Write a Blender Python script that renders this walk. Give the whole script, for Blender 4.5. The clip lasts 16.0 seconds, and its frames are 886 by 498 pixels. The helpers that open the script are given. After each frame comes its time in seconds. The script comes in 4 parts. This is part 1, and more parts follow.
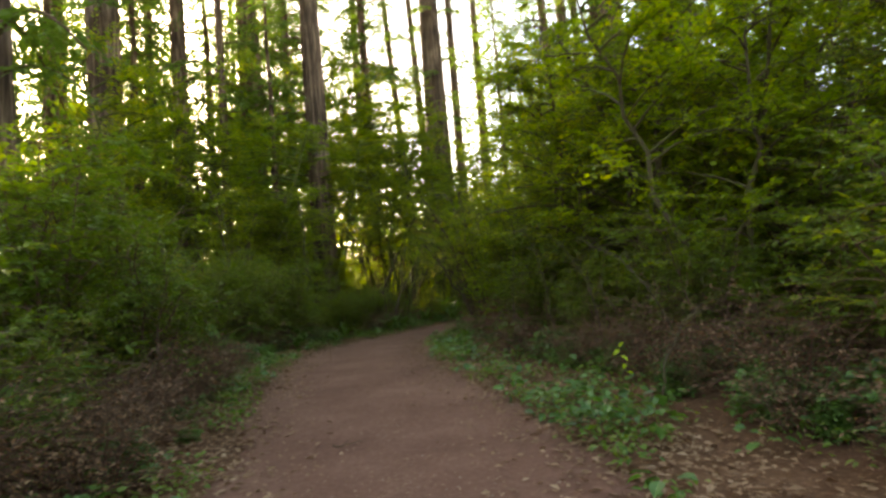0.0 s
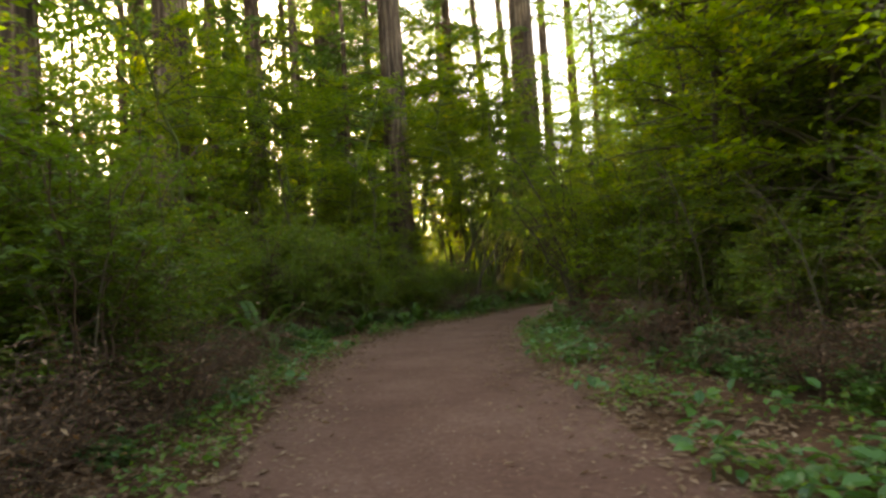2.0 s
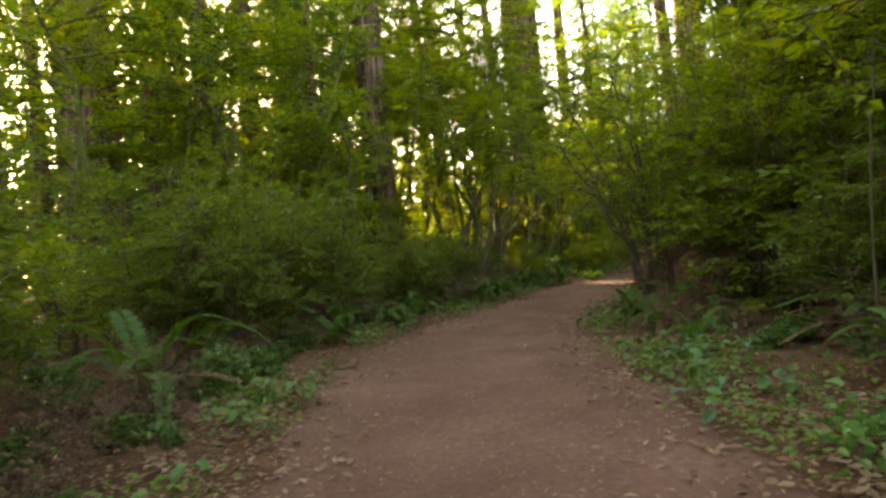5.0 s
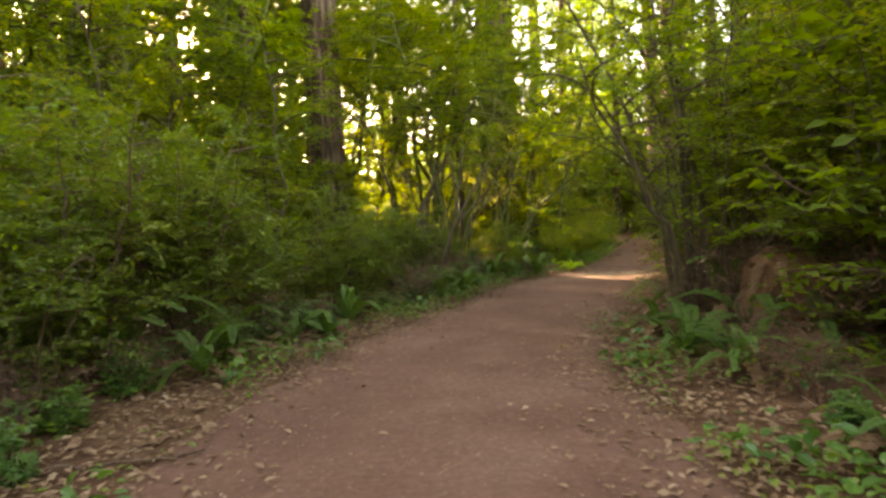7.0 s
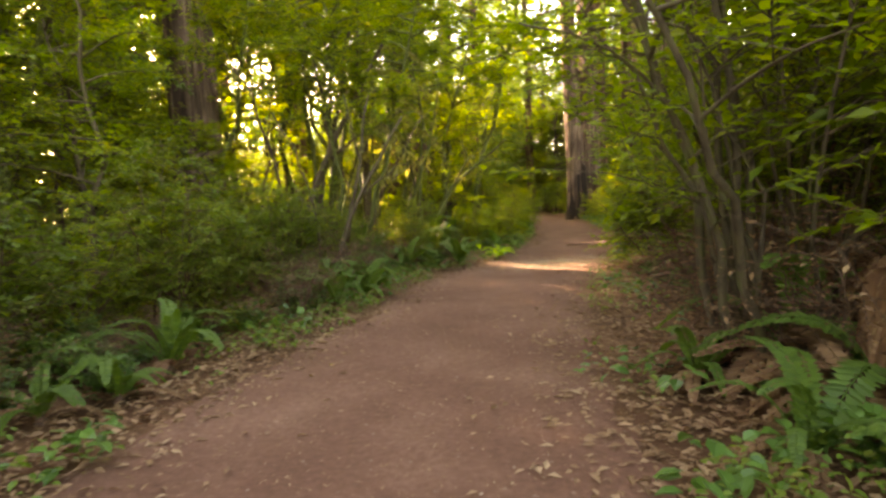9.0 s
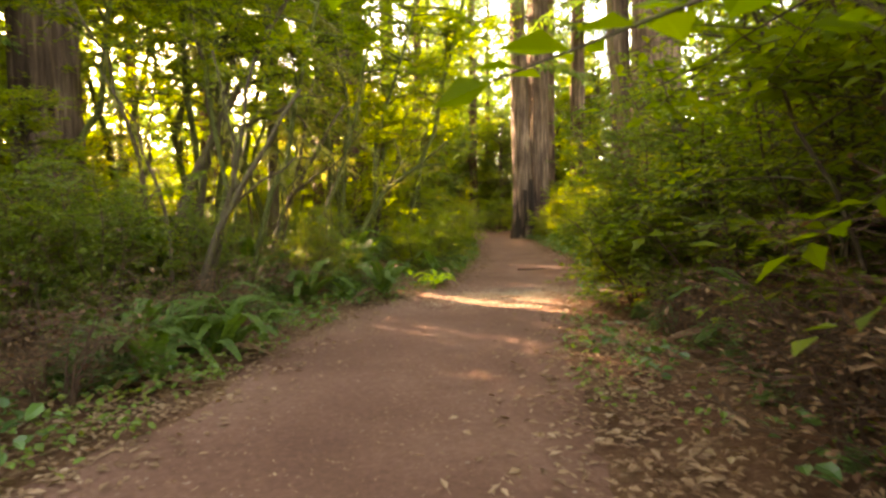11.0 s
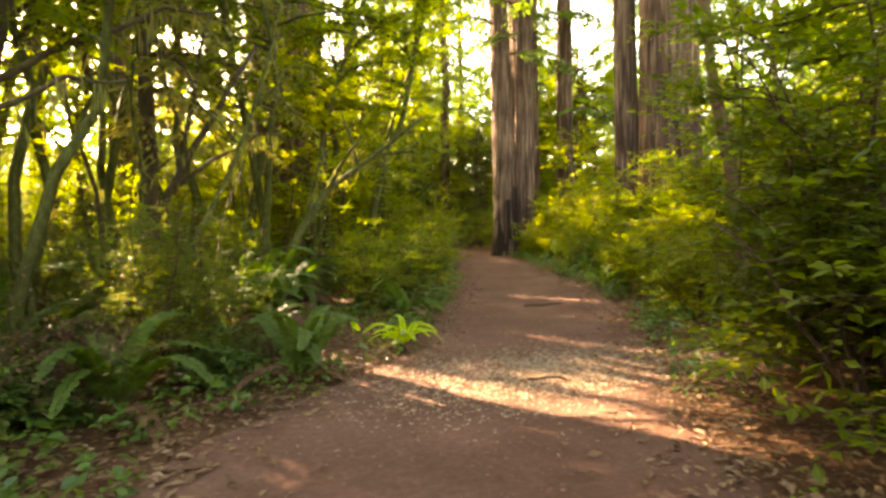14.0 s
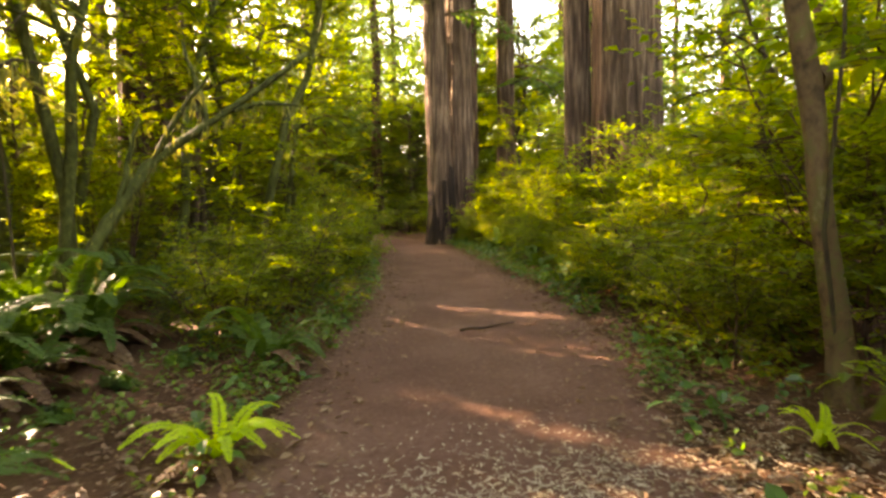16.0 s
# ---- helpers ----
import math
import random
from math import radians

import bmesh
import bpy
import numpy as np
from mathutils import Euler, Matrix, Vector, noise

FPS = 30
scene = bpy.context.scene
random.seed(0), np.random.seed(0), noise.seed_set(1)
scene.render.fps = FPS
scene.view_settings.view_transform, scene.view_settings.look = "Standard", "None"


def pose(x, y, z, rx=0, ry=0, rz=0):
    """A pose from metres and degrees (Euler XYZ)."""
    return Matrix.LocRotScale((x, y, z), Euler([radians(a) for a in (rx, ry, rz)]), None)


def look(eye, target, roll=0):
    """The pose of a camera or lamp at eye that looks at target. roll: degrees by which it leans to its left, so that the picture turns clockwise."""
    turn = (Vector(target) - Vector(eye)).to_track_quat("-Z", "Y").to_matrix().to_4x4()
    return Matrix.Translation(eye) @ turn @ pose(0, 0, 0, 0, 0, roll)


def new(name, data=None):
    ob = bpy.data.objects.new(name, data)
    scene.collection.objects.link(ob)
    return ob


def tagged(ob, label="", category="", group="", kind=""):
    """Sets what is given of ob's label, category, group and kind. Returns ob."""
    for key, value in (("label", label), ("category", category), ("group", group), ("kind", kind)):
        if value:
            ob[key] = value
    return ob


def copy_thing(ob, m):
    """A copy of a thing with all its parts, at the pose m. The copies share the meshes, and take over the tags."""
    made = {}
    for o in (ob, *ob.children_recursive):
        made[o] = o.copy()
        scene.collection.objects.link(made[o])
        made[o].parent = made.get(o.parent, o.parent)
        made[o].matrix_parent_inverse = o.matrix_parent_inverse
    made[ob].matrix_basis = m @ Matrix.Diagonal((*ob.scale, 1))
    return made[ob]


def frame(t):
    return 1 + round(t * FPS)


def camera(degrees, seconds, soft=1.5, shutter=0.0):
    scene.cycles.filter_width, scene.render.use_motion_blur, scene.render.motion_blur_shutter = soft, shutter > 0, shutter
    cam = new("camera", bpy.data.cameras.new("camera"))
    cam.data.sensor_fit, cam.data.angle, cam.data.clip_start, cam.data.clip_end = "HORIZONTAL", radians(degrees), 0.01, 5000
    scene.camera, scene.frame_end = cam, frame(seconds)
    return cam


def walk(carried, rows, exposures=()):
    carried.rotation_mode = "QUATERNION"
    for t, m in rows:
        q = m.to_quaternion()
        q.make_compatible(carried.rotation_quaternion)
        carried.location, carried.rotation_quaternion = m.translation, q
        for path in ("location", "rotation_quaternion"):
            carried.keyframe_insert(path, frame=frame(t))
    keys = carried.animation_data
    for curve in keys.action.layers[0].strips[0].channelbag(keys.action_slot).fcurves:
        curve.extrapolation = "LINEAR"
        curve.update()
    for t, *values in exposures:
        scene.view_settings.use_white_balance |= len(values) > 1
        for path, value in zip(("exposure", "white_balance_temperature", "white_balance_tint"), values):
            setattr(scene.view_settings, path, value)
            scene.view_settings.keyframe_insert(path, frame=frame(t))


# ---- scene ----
cam = camera(74.5, 16.0, soft=2.8, shutter=0.2)
METRES, EYE, TILT, LEAN, TURN = 24.0, 1.3, 4.0, 4.5, 0.0
ROWS = [
    (0.0, 0.0, 0.0, 0.0, -0.0, 0.0, -0.0),
    (0.5, 0.0065, 0.0302, -0.0037, 0.76, -0.67, -0.57),
    (1.0, 0.0039, 0.0616, -0.007, 3.46, -0.99, -0.78),
    (1.5, 0.0003, 0.0922, -0.0106, 5.27, -1.58, -1.17),
    (2.0, -0.0107, 0.1232, -0.0137, 8.03, -1.96, -0.49),
    (2.5, -0.0209, 0.1517, -0.0174, 9.34, -2.83, -0.25),
    (3.0, -0.033, 0.1824, -0.0198, 10.06, -3.16, 0.36),
    (3.5, -0.0433, 0.2095, -0.023, 10.0, -3.37, 1.09),
    (4.0, -0.0508, 0.24, -0.0244, 7.57, -3.93, 0.54),
    (4.5, -0.0571, 0.2689, -0.0249, 6.2, -3.97, 0.84),
    (7.0, -0.0686, 0.4335, -0.0374, 1.47, -6.2, -1.85),
    (7.5, -0.0797, 0.4693, -0.0389, -0.79, -5.78, -2.03),
    (8.0, -0.0794, 0.4999, -0.041, -3.65, -6.34, -2.88),
    (8.5, -0.0763, 0.5294, -0.0435, -4.95, -6.98, -2.62),
    (9.0, -0.0649, 0.5559, -0.0468, -7.57, -7.83, -2.46),
    (11.5, -0.0308, 0.7025, -0.0566, -13.65, -5.85, -4.57),
    (12.0, -0.0266, 0.7308, -0.0585, -13.96, -5.95, -3.93),
    (12.5, -0.0207, 0.7627, -0.0598, -14.77, -6.17, -4.2),
    (13.0, -0.0166, 0.7911, -0.0618, -14.41, -5.32, -3.89),
    (13.5, -0.0045, 0.8193, -0.0655, -15.79, -5.36, -4.45),
    (14.0, 0.0055, 0.8498, -0.0667, -16.3, -4.25, -4.81),
    (14.5, 0.0194, 0.8778, -0.069, -17.93, -4.6, -4.88),
    (15.0, 0.0309, 0.9064, -0.0677, -18.9, -4.68, -4.52),
    (15.5, 0.044, 0.9309, -0.0681, -21.22, -5.16, -4.46),
    (16.0, 0.0571, 0.9609, -0.067, -22.31, -5.41, -4.9),
]
EXPOSURES = [(0.0, 2.8, 9800, 12), (4.5, 3.25, 10300, 15), (7.0, 3.9, 11800, 22), (9.2, 4.25, 13000, 26), (11.5, 4.3, 13300, 26), (13.5, 4.2, 13000, 25), (16.0, 4.0, 12300, 26)]
walk(cam, [(t, pose(0, 0, EYE, TILT, LEAN, TURN) @ pose(METRES * x, METRES * y, METRES * z, 90 + pitch, roll, yaw)) for t, x, y, z, yaw, pitch, roll in ROWS], EXPOSURES)

# ---- light: low evening sun ahead, open sky above the trees ----
SUN_AZ, SUN_EL = radians(30.0), radians(20.6)
TO_SUN = np.array([-math.sin(SUN_AZ) * math.cos(SUN_EL), math.cos(SUN_AZ) * math.cos(SUN_EL), math.sin(SUN_EL)])
world = bpy.data.worlds.new("sky")
scene.world = world
world.use_nodes = True
wn = world.node_tree.nodes
sky = wn.new("ShaderNodeTexSky")
sky.sky_type = "NISHITA"
sky.sun_disc = False
sky.sun_elevation = SUN_EL
sky.sun_rotation = -SUN_AZ
sky.air_density, sky.dust_density = 1.0, 1.2
wn["Background"].inputs["Strength"].default_value = 0.15
world.node_tree.links.new(sky.outputs[0], wn["Background"].inputs[0])
sun = new("sun", bpy.data.lights.new("sun", "SUN"))
sun.data.energy, sun.data.angle, sun.data.color = 5.0, radians(0.6), (1.0, 0.95, 0.87)
sun.matrix_world = look(tuple(TO_SUN * 100), (0, 0, 0))


# ---- materials ----
def material(name):
    m = bpy.data.materials.new(name)
    m.use_nodes = True
    nt = m.node_tree
    return m, nt, nt.nodes["Principled BSDF"], nt.nodes["Material Output"]


def node(nt, kind, **values):
    n = nt.nodes.new(kind)
    for key, v in values.items():
        n.inputs[key.replace("_", " ")].default_value = v
    return n


def ramp(nt, fac, stops):
    r = nt.nodes.new("ShaderNodeValToRGB")
    el = r.color_ramp.elements
    while len(el) < len(stops):
        el.new(0.5)
    for e, (p, c) in zip(el, stops):
        e.position, e.color = p, (*c, 1)
    nt.links.new(fac, r.inputs[0])
    return r


def coords(nt, scale=(1, 1, 1)):
    tc = nt.nodes.new("ShaderNodeTexCoord")
    mp = nt.nodes.new("ShaderNodeMapping")
    mp.inputs["Scale"].default_value = scale
    nt.links.new(tc.outputs["Object"], mp.inputs[0])
    return mp.outputs[0]


def bump(nt, height, bsdf, strength, distance):
    b = nt.nodes.new("ShaderNodeBump")
    b.inputs["Strength"].default_value = strength
    b.inputs["Distance"].default_value = distance
    nt.links.new(height, b.inputs["Height"])
    nt.links.new(b.outputs[0], bsdf.inputs["Normal"])


def leaf_material(name, tones, through_light, gloss=0.45, sheer=0.4):
    """Leaf: each leaf takes its own tone, light passes through it."""
    m, nt, bsdf, out = material(name)
    geo = nt.nodes.new("ShaderNodeNewGeometry")
    info = nt.nodes.new("ShaderNodeObjectInfo")
    add = nt.nodes.new("ShaderNodeMath")
    add.operation = "MULTIPLY_ADD"
    add.inputs[1].default_value = 0.5
    nt.links.new(geo.outputs["Random Per Island"], add.inputs[0])
    obj = nt.nodes.new("ShaderNodeMath")
    obj.operation = "MULTIPLY"
    obj.inputs[1].default_value = 0.28
    nt.links.new(info.outputs["Random"], obj.inputs[0])
    clump = node(nt, "ShaderNodeTexNoise", Scale=1.7, Detail=2.0)
    nt.links.new(coords(nt), clump.inputs["Vector"])
    patch = nt.nodes.new("ShaderNodeMath")
    patch.operation = "MULTIPLY_ADD"
    patch.inputs[1].default_value = 0.75
    nt.links.new(clump.outputs[0], patch.inputs[0])
    nt.links.new(obj.outputs[0], patch.inputs[2])
    shift = nt.nodes.new("ShaderNodeMath")
    shift.operation = "SUBTRACT"
    shift.inputs[1].default_value = 0.22
    nt.links.new(patch.outputs[0], shift.inputs[0])
    nt.links.new(shift.outputs[0], add.inputs[2])
    col = ramp(nt, add.outputs[0], [(i / (len(tones) - 1), c) for i, c in enumerate(tones)])
    nt.links.new(col.outputs[0], bsdf.inputs["Base Color"])
    bsdf.inputs["Roughness"].default_value = gloss
    bsdf.inputs["Specular IOR Level"].default_value = 0.35
    tr = nt.nodes.new("ShaderNodeBsdfTranslucent")
    tint = nt.nodes.new("ShaderNodeMix")
    tint.data_type = "RGBA"
    tint.blend_type = "MULTIPLY"
    tint.inputs["Factor"].default_value = 1.0
    nt.links.new(col.outputs[0], tint.inputs["A"])
    tint.inputs["B"].default_value = (*through_light, 1)
    nt.links.new(tint.outputs["Result"], tr.inputs["Color"])
    mix = nt.nodes.new("ShaderNodeMixShader")
    mix.inputs[0].default_value = sheer
    nt.links.new(bsdf.outputs[0], mix.inputs[1])
    nt.links.new(tr.outputs[0], mix.inputs[2])
    nt.links.new(mix.outputs[0], out.inputs["Surface"])
    return m


def bark_material(name, tones, stretch, depth, size=1.0):
    m, nt, bsdf, out = material(name)
    co = coords(nt, stretch)
    n1 = node(nt, "ShaderNodeTexNoise", Scale=3.0 * size, Detail=8.0, Roughness=0.65)
    nt.links.new(co, n1.inputs["Vector"])
    n2 = node(nt, "ShaderNodeTexNoise", Scale=0.7, Detail=3.0)
    nt.links.new(coords(nt), n2.inputs["Vector"])
    mixf = nt.nodes.new("ShaderNodeMath")
    mixf.operation = "MULTIPLY_ADD"
    mixf.inputs[1].default_value = 0.7
    nt.links.new(n1.outputs[0], mixf.inputs[0])
    half = nt.nodes.new("ShaderNodeMath")
    half.operation = "MULTIPLY"
    half.inputs[1].default_value = 0.3
    nt.links.new(n2.outputs[0], half.inputs[0])
    nt.links.new(half.outputs[0], mixf.inputs[2])
    col = ramp(nt, mixf.outputs[0], tones)
    nt.links.new(col.outputs[0], bsdf.inputs["Base Color"])
    bsdf.inputs["Roughness"].default_value = 0.9
    bsdf.inputs["Specular IOR Level"].default_value = 0.2
    bump(nt, n1.outputs[0], bsdf, 0.9, depth)
    return m


def soil_material(name, tones, fleck, fleck_amount):
    m, nt, bsdf, out = material(name)
    co = coords(nt)
    big = node(nt, "ShaderNodeTexNoise", Scale=0.9, Detail=5.0, Roughness=0.6)
    fine = node(nt, "ShaderNodeTexNoise", Scale=22.0, Detail=8.0, Roughness=0.75)
    grit = node(nt, "ShaderNodeTexVoronoi", Scale=55.0)
    for n in (big, fine, grit):
        nt.links.new(co, n.inputs["Vector"])
    s = nt.nodes.new("ShaderNodeMath")
    s.operation = "MULTIPLY_ADD"
    s.inputs[1].default_value = 0.55
    nt.links.new(fine.outputs[0], s.inputs[0])
    h = nt.nodes.new("ShaderNodeMath")
    h.operation = "MULTIPLY"
    h.inputs[1].default_value = 0.45
    nt.links.new(big.outputs[0], h.inputs[0])
    nt.links.new(h.outputs[0], s.inputs[2])
    col = ramp(nt, s.outputs[0], tones)
    spot = ramp(nt, grit.outputs["Color"], [(0.0, (0, 0, 0)), (1.0 - fleck_amount, (0, 0, 0)), (1.0, (1, 1, 1))])
    mix = nt.nodes.new("ShaderNodeMix")
    mix.data_type = "RGBA"
    nt.links.new(spot.outputs[0], mix.inputs["Factor"])
    nt.links.new(col.outputs[0], mix.inputs["A"])
    mix.inputs["B"].default_value = (*fleck, 1)
    nt.links.new(mix.outputs["Result"], bsdf.inputs["Base Color"])
    bsdf.inputs["Roughness"].default_value = 0.95
    bsdf.inputs["Specular IOR Level"].default_value = 0.15
    bump(nt, s.outputs[0], bsdf, 1.0, 0.03)
    return m


SALAL = leaf_material("salal_leaf", [(0.025, 0.065, 0.018), (0.055, 0.135, 0.03), (0.085, 0.185, 0.036), (0.15, 0.24, 0.04)], (1.5, 1.6, 0.5), 0.3, 0.3)
HUCKLE = leaf_material("huckleberry_leaf", [(0.035, 0.06, 0.012), (0.07, 0.125, 0.018), (0.11, 0.175, 0.022), (0.21, 0.19, 0.03)], (1.8, 1.65, 0.3), 0.5, 0.5)
MAPLE = leaf_material("maple_leaf", [(0.055, 0.095, 0.01), (0.105, 0.17, 0.014), (0.165, 0.225, 0.018), (0.28, 0.25, 0.026)], (1.75, 1.65, 0.28), 0.55, 0.58)
NEEDLE = leaf_material("conifer_needle", [(0.035, 0.07, 0.022), (0.06, 0.115, 0.03), (0.09, 0.155, 0.035), (0.13, 0.17, 0.04)], (1.6, 1.6, 0.45), 0.55, 0.4)
DARKLEAF = leaf_material("dense_dark_leaf", [(0.026, 0.055, 0.018), (0.05, 0.105, 0.026), (0.08, 0.15, 0.032), (0.14, 0.17, 0.036)], (1.6, 1.6, 0.4), 0.45, 0.42)
FERN = leaf_material("fern_leaf", [(0.035, 0.08, 0.016), (0.065, 0.135, 0.022), (0.1, 0.18, 0.03)], (1.7, 1.7, 0.4), 0.6, 0.42)
# FERN lightened until sunlight sits in the colour; also the sapling's yellow leaves
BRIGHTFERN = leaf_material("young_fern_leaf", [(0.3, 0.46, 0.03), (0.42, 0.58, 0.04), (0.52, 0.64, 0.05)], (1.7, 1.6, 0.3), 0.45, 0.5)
HERB = leaf_material("herb_leaf", [(0.04, 0.085, 0.018), (0.07, 0.145, 0.025), (0.11, 0.19, 0.03), (0.18, 0.2, 0.04)], (1.6, 1.7, 0.4), 0.4, 0.4)
DEAD = leaf_material("dead_leaf", [(0.06, 0.026, 0.014), (0.14, 0.064, 0.03), (0.22, 0.118, 0.058), (0.36, 0.23, 0.125)], (1.3, 1.0, 0.6), 0.7, 0.25)
LITTER = leaf_material("leaf_litter", [(0.09, 0.045, 0.022), (0.19, 0.1, 0.05), (0.29, 0.17, 0.092), (0.46, 0.32, 0.2)], (1.2, 1.0, 0.7), 0.7, 0.15)
# dry litter, its tones lifted so the sunny patch looks brighter
STRAW = leaf_material("dry_straw", [(0.24, 0.16, 0.1), (0.45, 0.34, 0.22), (0.64, 0.52, 0.36)], (1.1, 1.0, 0.8), 0.75, 0.1)
MOSS = leaf_material("hanging_moss", [(0.1, 0.11, 0.03), (0.2, 0.2, 0.06), (0.32, 0.3, 0.12)], (1.6, 1.5, 0.6), 0.8, 0.5)
REDWOOD = bark_material("redwood_bark", [(0.34, (0.02, 0.012, 0.008)), (0.5, (0.1, 0.06, 0.04)), (0.64, (0.3, 0.2, 0.13))], (3.0, 3.0, 0.22), 0.1)
GREYBARK = bark_material("mossy_bark", [(0.3, (0.025, 0.02, 0.012)), (0.5, (0.09, 0.065, 0.038)), (0.62, (0.085, 0.09, 0.025)), (0.75, (0.17, 0.13, 0.085))], (1.5, 1.5, 0.9), 0.02, 3.0)
MOSSBARK = bark_material("moss_covered_bark", [(0.3, (0.025, 0.022, 0.01)), (0.5, (0.075, 0.085, 0.02)), (0.7, (0.16, 0.17, 0.045))], (1.5, 1.5, 0.8), 0.02, 4.0)
TWIG = bark_material("twig_bark", [(0.3, (0.035, 0.02, 0.014)), (0.7, (0.17, 0.1, 0.06))], (3, 3, 1), 0.004, 4.0)
SLIMBARK = bark_material("slim_tree_bark", [(0.32, (0.06, 0.038, 0.02)), (0.48, (0.2, 0.125, 0.06)), (0.56, (0.16, 0.14, 0.045)), (0.7, (0.38, 0.28, 0.16))], (1.2, 1.2, 0.8), 0.02, 3.0)
CHAR = bark_material("charred_bark", [(0.3, (0.012, 0.008, 0.006)), (0.55, (0.035, 0.022, 0.015)), (0.75, (0.09, 0.055, 0.035))], (3.0, 3.0, 0.25), 0.06)
ROTWOOD = bark_material("rotten_wood", [(0.3, (0.06, 0.028, 0.014)), (0.5, (0.2, 0.095, 0.045)), (0.7, (0.34, 0.19, 0.095))], (3.0, 3.0, 0.5), 0.05)
DIRT = soil_material("trail_dirt", [(0.3, (0.095, 0.042, 0.027)), (0.5, (0.18, 0.086, 0.056)), (0.7, (0.275, 0.15, 0.102))], (0.4, 0.3, 0.22), 0.08)
FLOOR = soil_material("forest_floor", [(0.3, (0.035, 0.018, 0.011)), (0.5, (0.125, 0.058, 0.03)), (0.7, (0.23, 0.125, 0.066))], (0.3, 0.19, 0.1), 0.2)

# ---- plan: trail edges along y, ground height ----
PY = [-12, -4, 4, 6, 9.5, 13, 15, 17, 18.3, 20, 22, 24, 26, 28, 30, 33, 40, 44, 52, 70]
PL = [-1.5, -1.4, -1.64, -2.1, -2.85, -3.35, -3.35, -2.95, -2.5, -1.75, -1.1, -0.3, 1.35, 2.2, 3.1, 4.2, 6.2, 7.2, 7.6, -4]
PR = [1.6, 1.3, 0.97, 0.7, -0.15, -0.42, -0.4, -0.1, 0.35, 1.05, 1.85, 2.9, 4.1, 5.15, 6.05, 7.0, 8.95, 10, 10.4, -1]


def left_edge(y):
    return float(np.interp(y, PY, PL))


def right_edge(y):
    return float(np.interp(y, PY, PR))


def profile(y):
    return float(np.interp(y, [0, 9, 20, 28, 36, 48, 80], [0.05, 0.06, -0.1, -0.1, -0.04, 0.08, 0.2]))


def off_trail(x, y):
    """Metres outside the nearer edge; negative on the trail."""
    return max(left_edge(y) - x, x - right_edge(y))


def hz(x, y):
    d = off_trail(x, y)
    h = profile(y)
    if d > 0:
        w = min(d / 1.5, 1.0)
        h += w * (0.07 + 0.09 * noise.noise((x * 0.35, y * 0.35, 3.0)) + 0.03 * noise.noise((x * 1.3, y * 1.3, 7.0)))
    else:
        h += 0.012 * noise.noise((x * 1.1, y * 1.1, 1.0))
    return h


# ---- mesh helpers ----
class Build:
    """Gathers triangles."""

    def __init__(self):
        self.v, self.f, self.n = [], [], 0

    def add(self, v, f):
        self.v.append(np.asarray(v, float))
        self.f.append(np.asarray(f, int) + self.n)
        self.n += len(v)

    def mesh(self, name, mat, smooth=False):
        me = bpy.data.meshes.new(name)
        v, f = np.concatenate(self.v), np.concatenate(self.f)
        me.vertices.add(len(v))
        me.vertices.foreach_set("co", v.astype(np.float32).ravel())
        me.loops.add(len(f) * 3)
        me.loops.foreach_set("vertex_index", f.astype(np.int32).ravel())
        me.polygons.add(len(f))
        me.polygons.foreach_set("loop_start", np.arange(0, len(f) * 3, 3, dtype=np.int32))
        me.polygons.foreach_set("use_smooth", np.full(len(f), smooth))
        me.update(calc_edges=True)
        me.validate()
        me.materials.append(mat)
        return me


def part(name, build, mat, parent=None, label="", smooth=False):
    ob = new(name, build.mesh(name, mat, smooth))
    ob.parent = parent
    return tagged(ob, label)


def unit(a):
    a = np.asarray(a, float)
    return a / (np.linalg.norm(a, axis=-1, keepdims=True) + 1e-9)


def tube(b, path, radii, sides=6, ridges=None):
    path = np.asarray(path, float)
    n = len(path)
    tan = unit(np.gradient(path, axis=0))
    ref = np.array([0.0, 1.0, 0.0]) if abs(tan[0][2]) > 0.7 else np.array([0.0, 0.0, 1.0])
    u = unit(np.cross(tan, ref))
    w = np.cross(tan, u)
    ang = np.linspace(0, 2 * math.pi, sides, endpoint=False)
    r = np.asarray(radii, float)[:, None] * (np.ones((n, sides)) if ridges is None else ridges)
    v = path[:, None, :] + r[..., None] * (np.cos(ang)[None, :, None] * u[:, None, :] + np.sin(ang)[None, :, None] * w[:, None, :])
    i, j = np.meshgrid(np.arange(n - 1), np.arange(sides), indexing="ij")
    a, c = i * sides + j, i * sides + (j + 1) % sides
    d, e = a + sides, c + sides
    f = np.concatenate([np.stack([a, c, e], -1).reshape(-1, 3), np.stack([a, e, d], -1).reshape(-1, 3)])
    cap = [[(n - 1) * sides, (n - 1) * sides + k, (n - 1) * sides + k + 1] for k in range(1, sides - 1)]
    b.add(v.reshape(-1, 3), np.concatenate([f, np.array(cap)]))


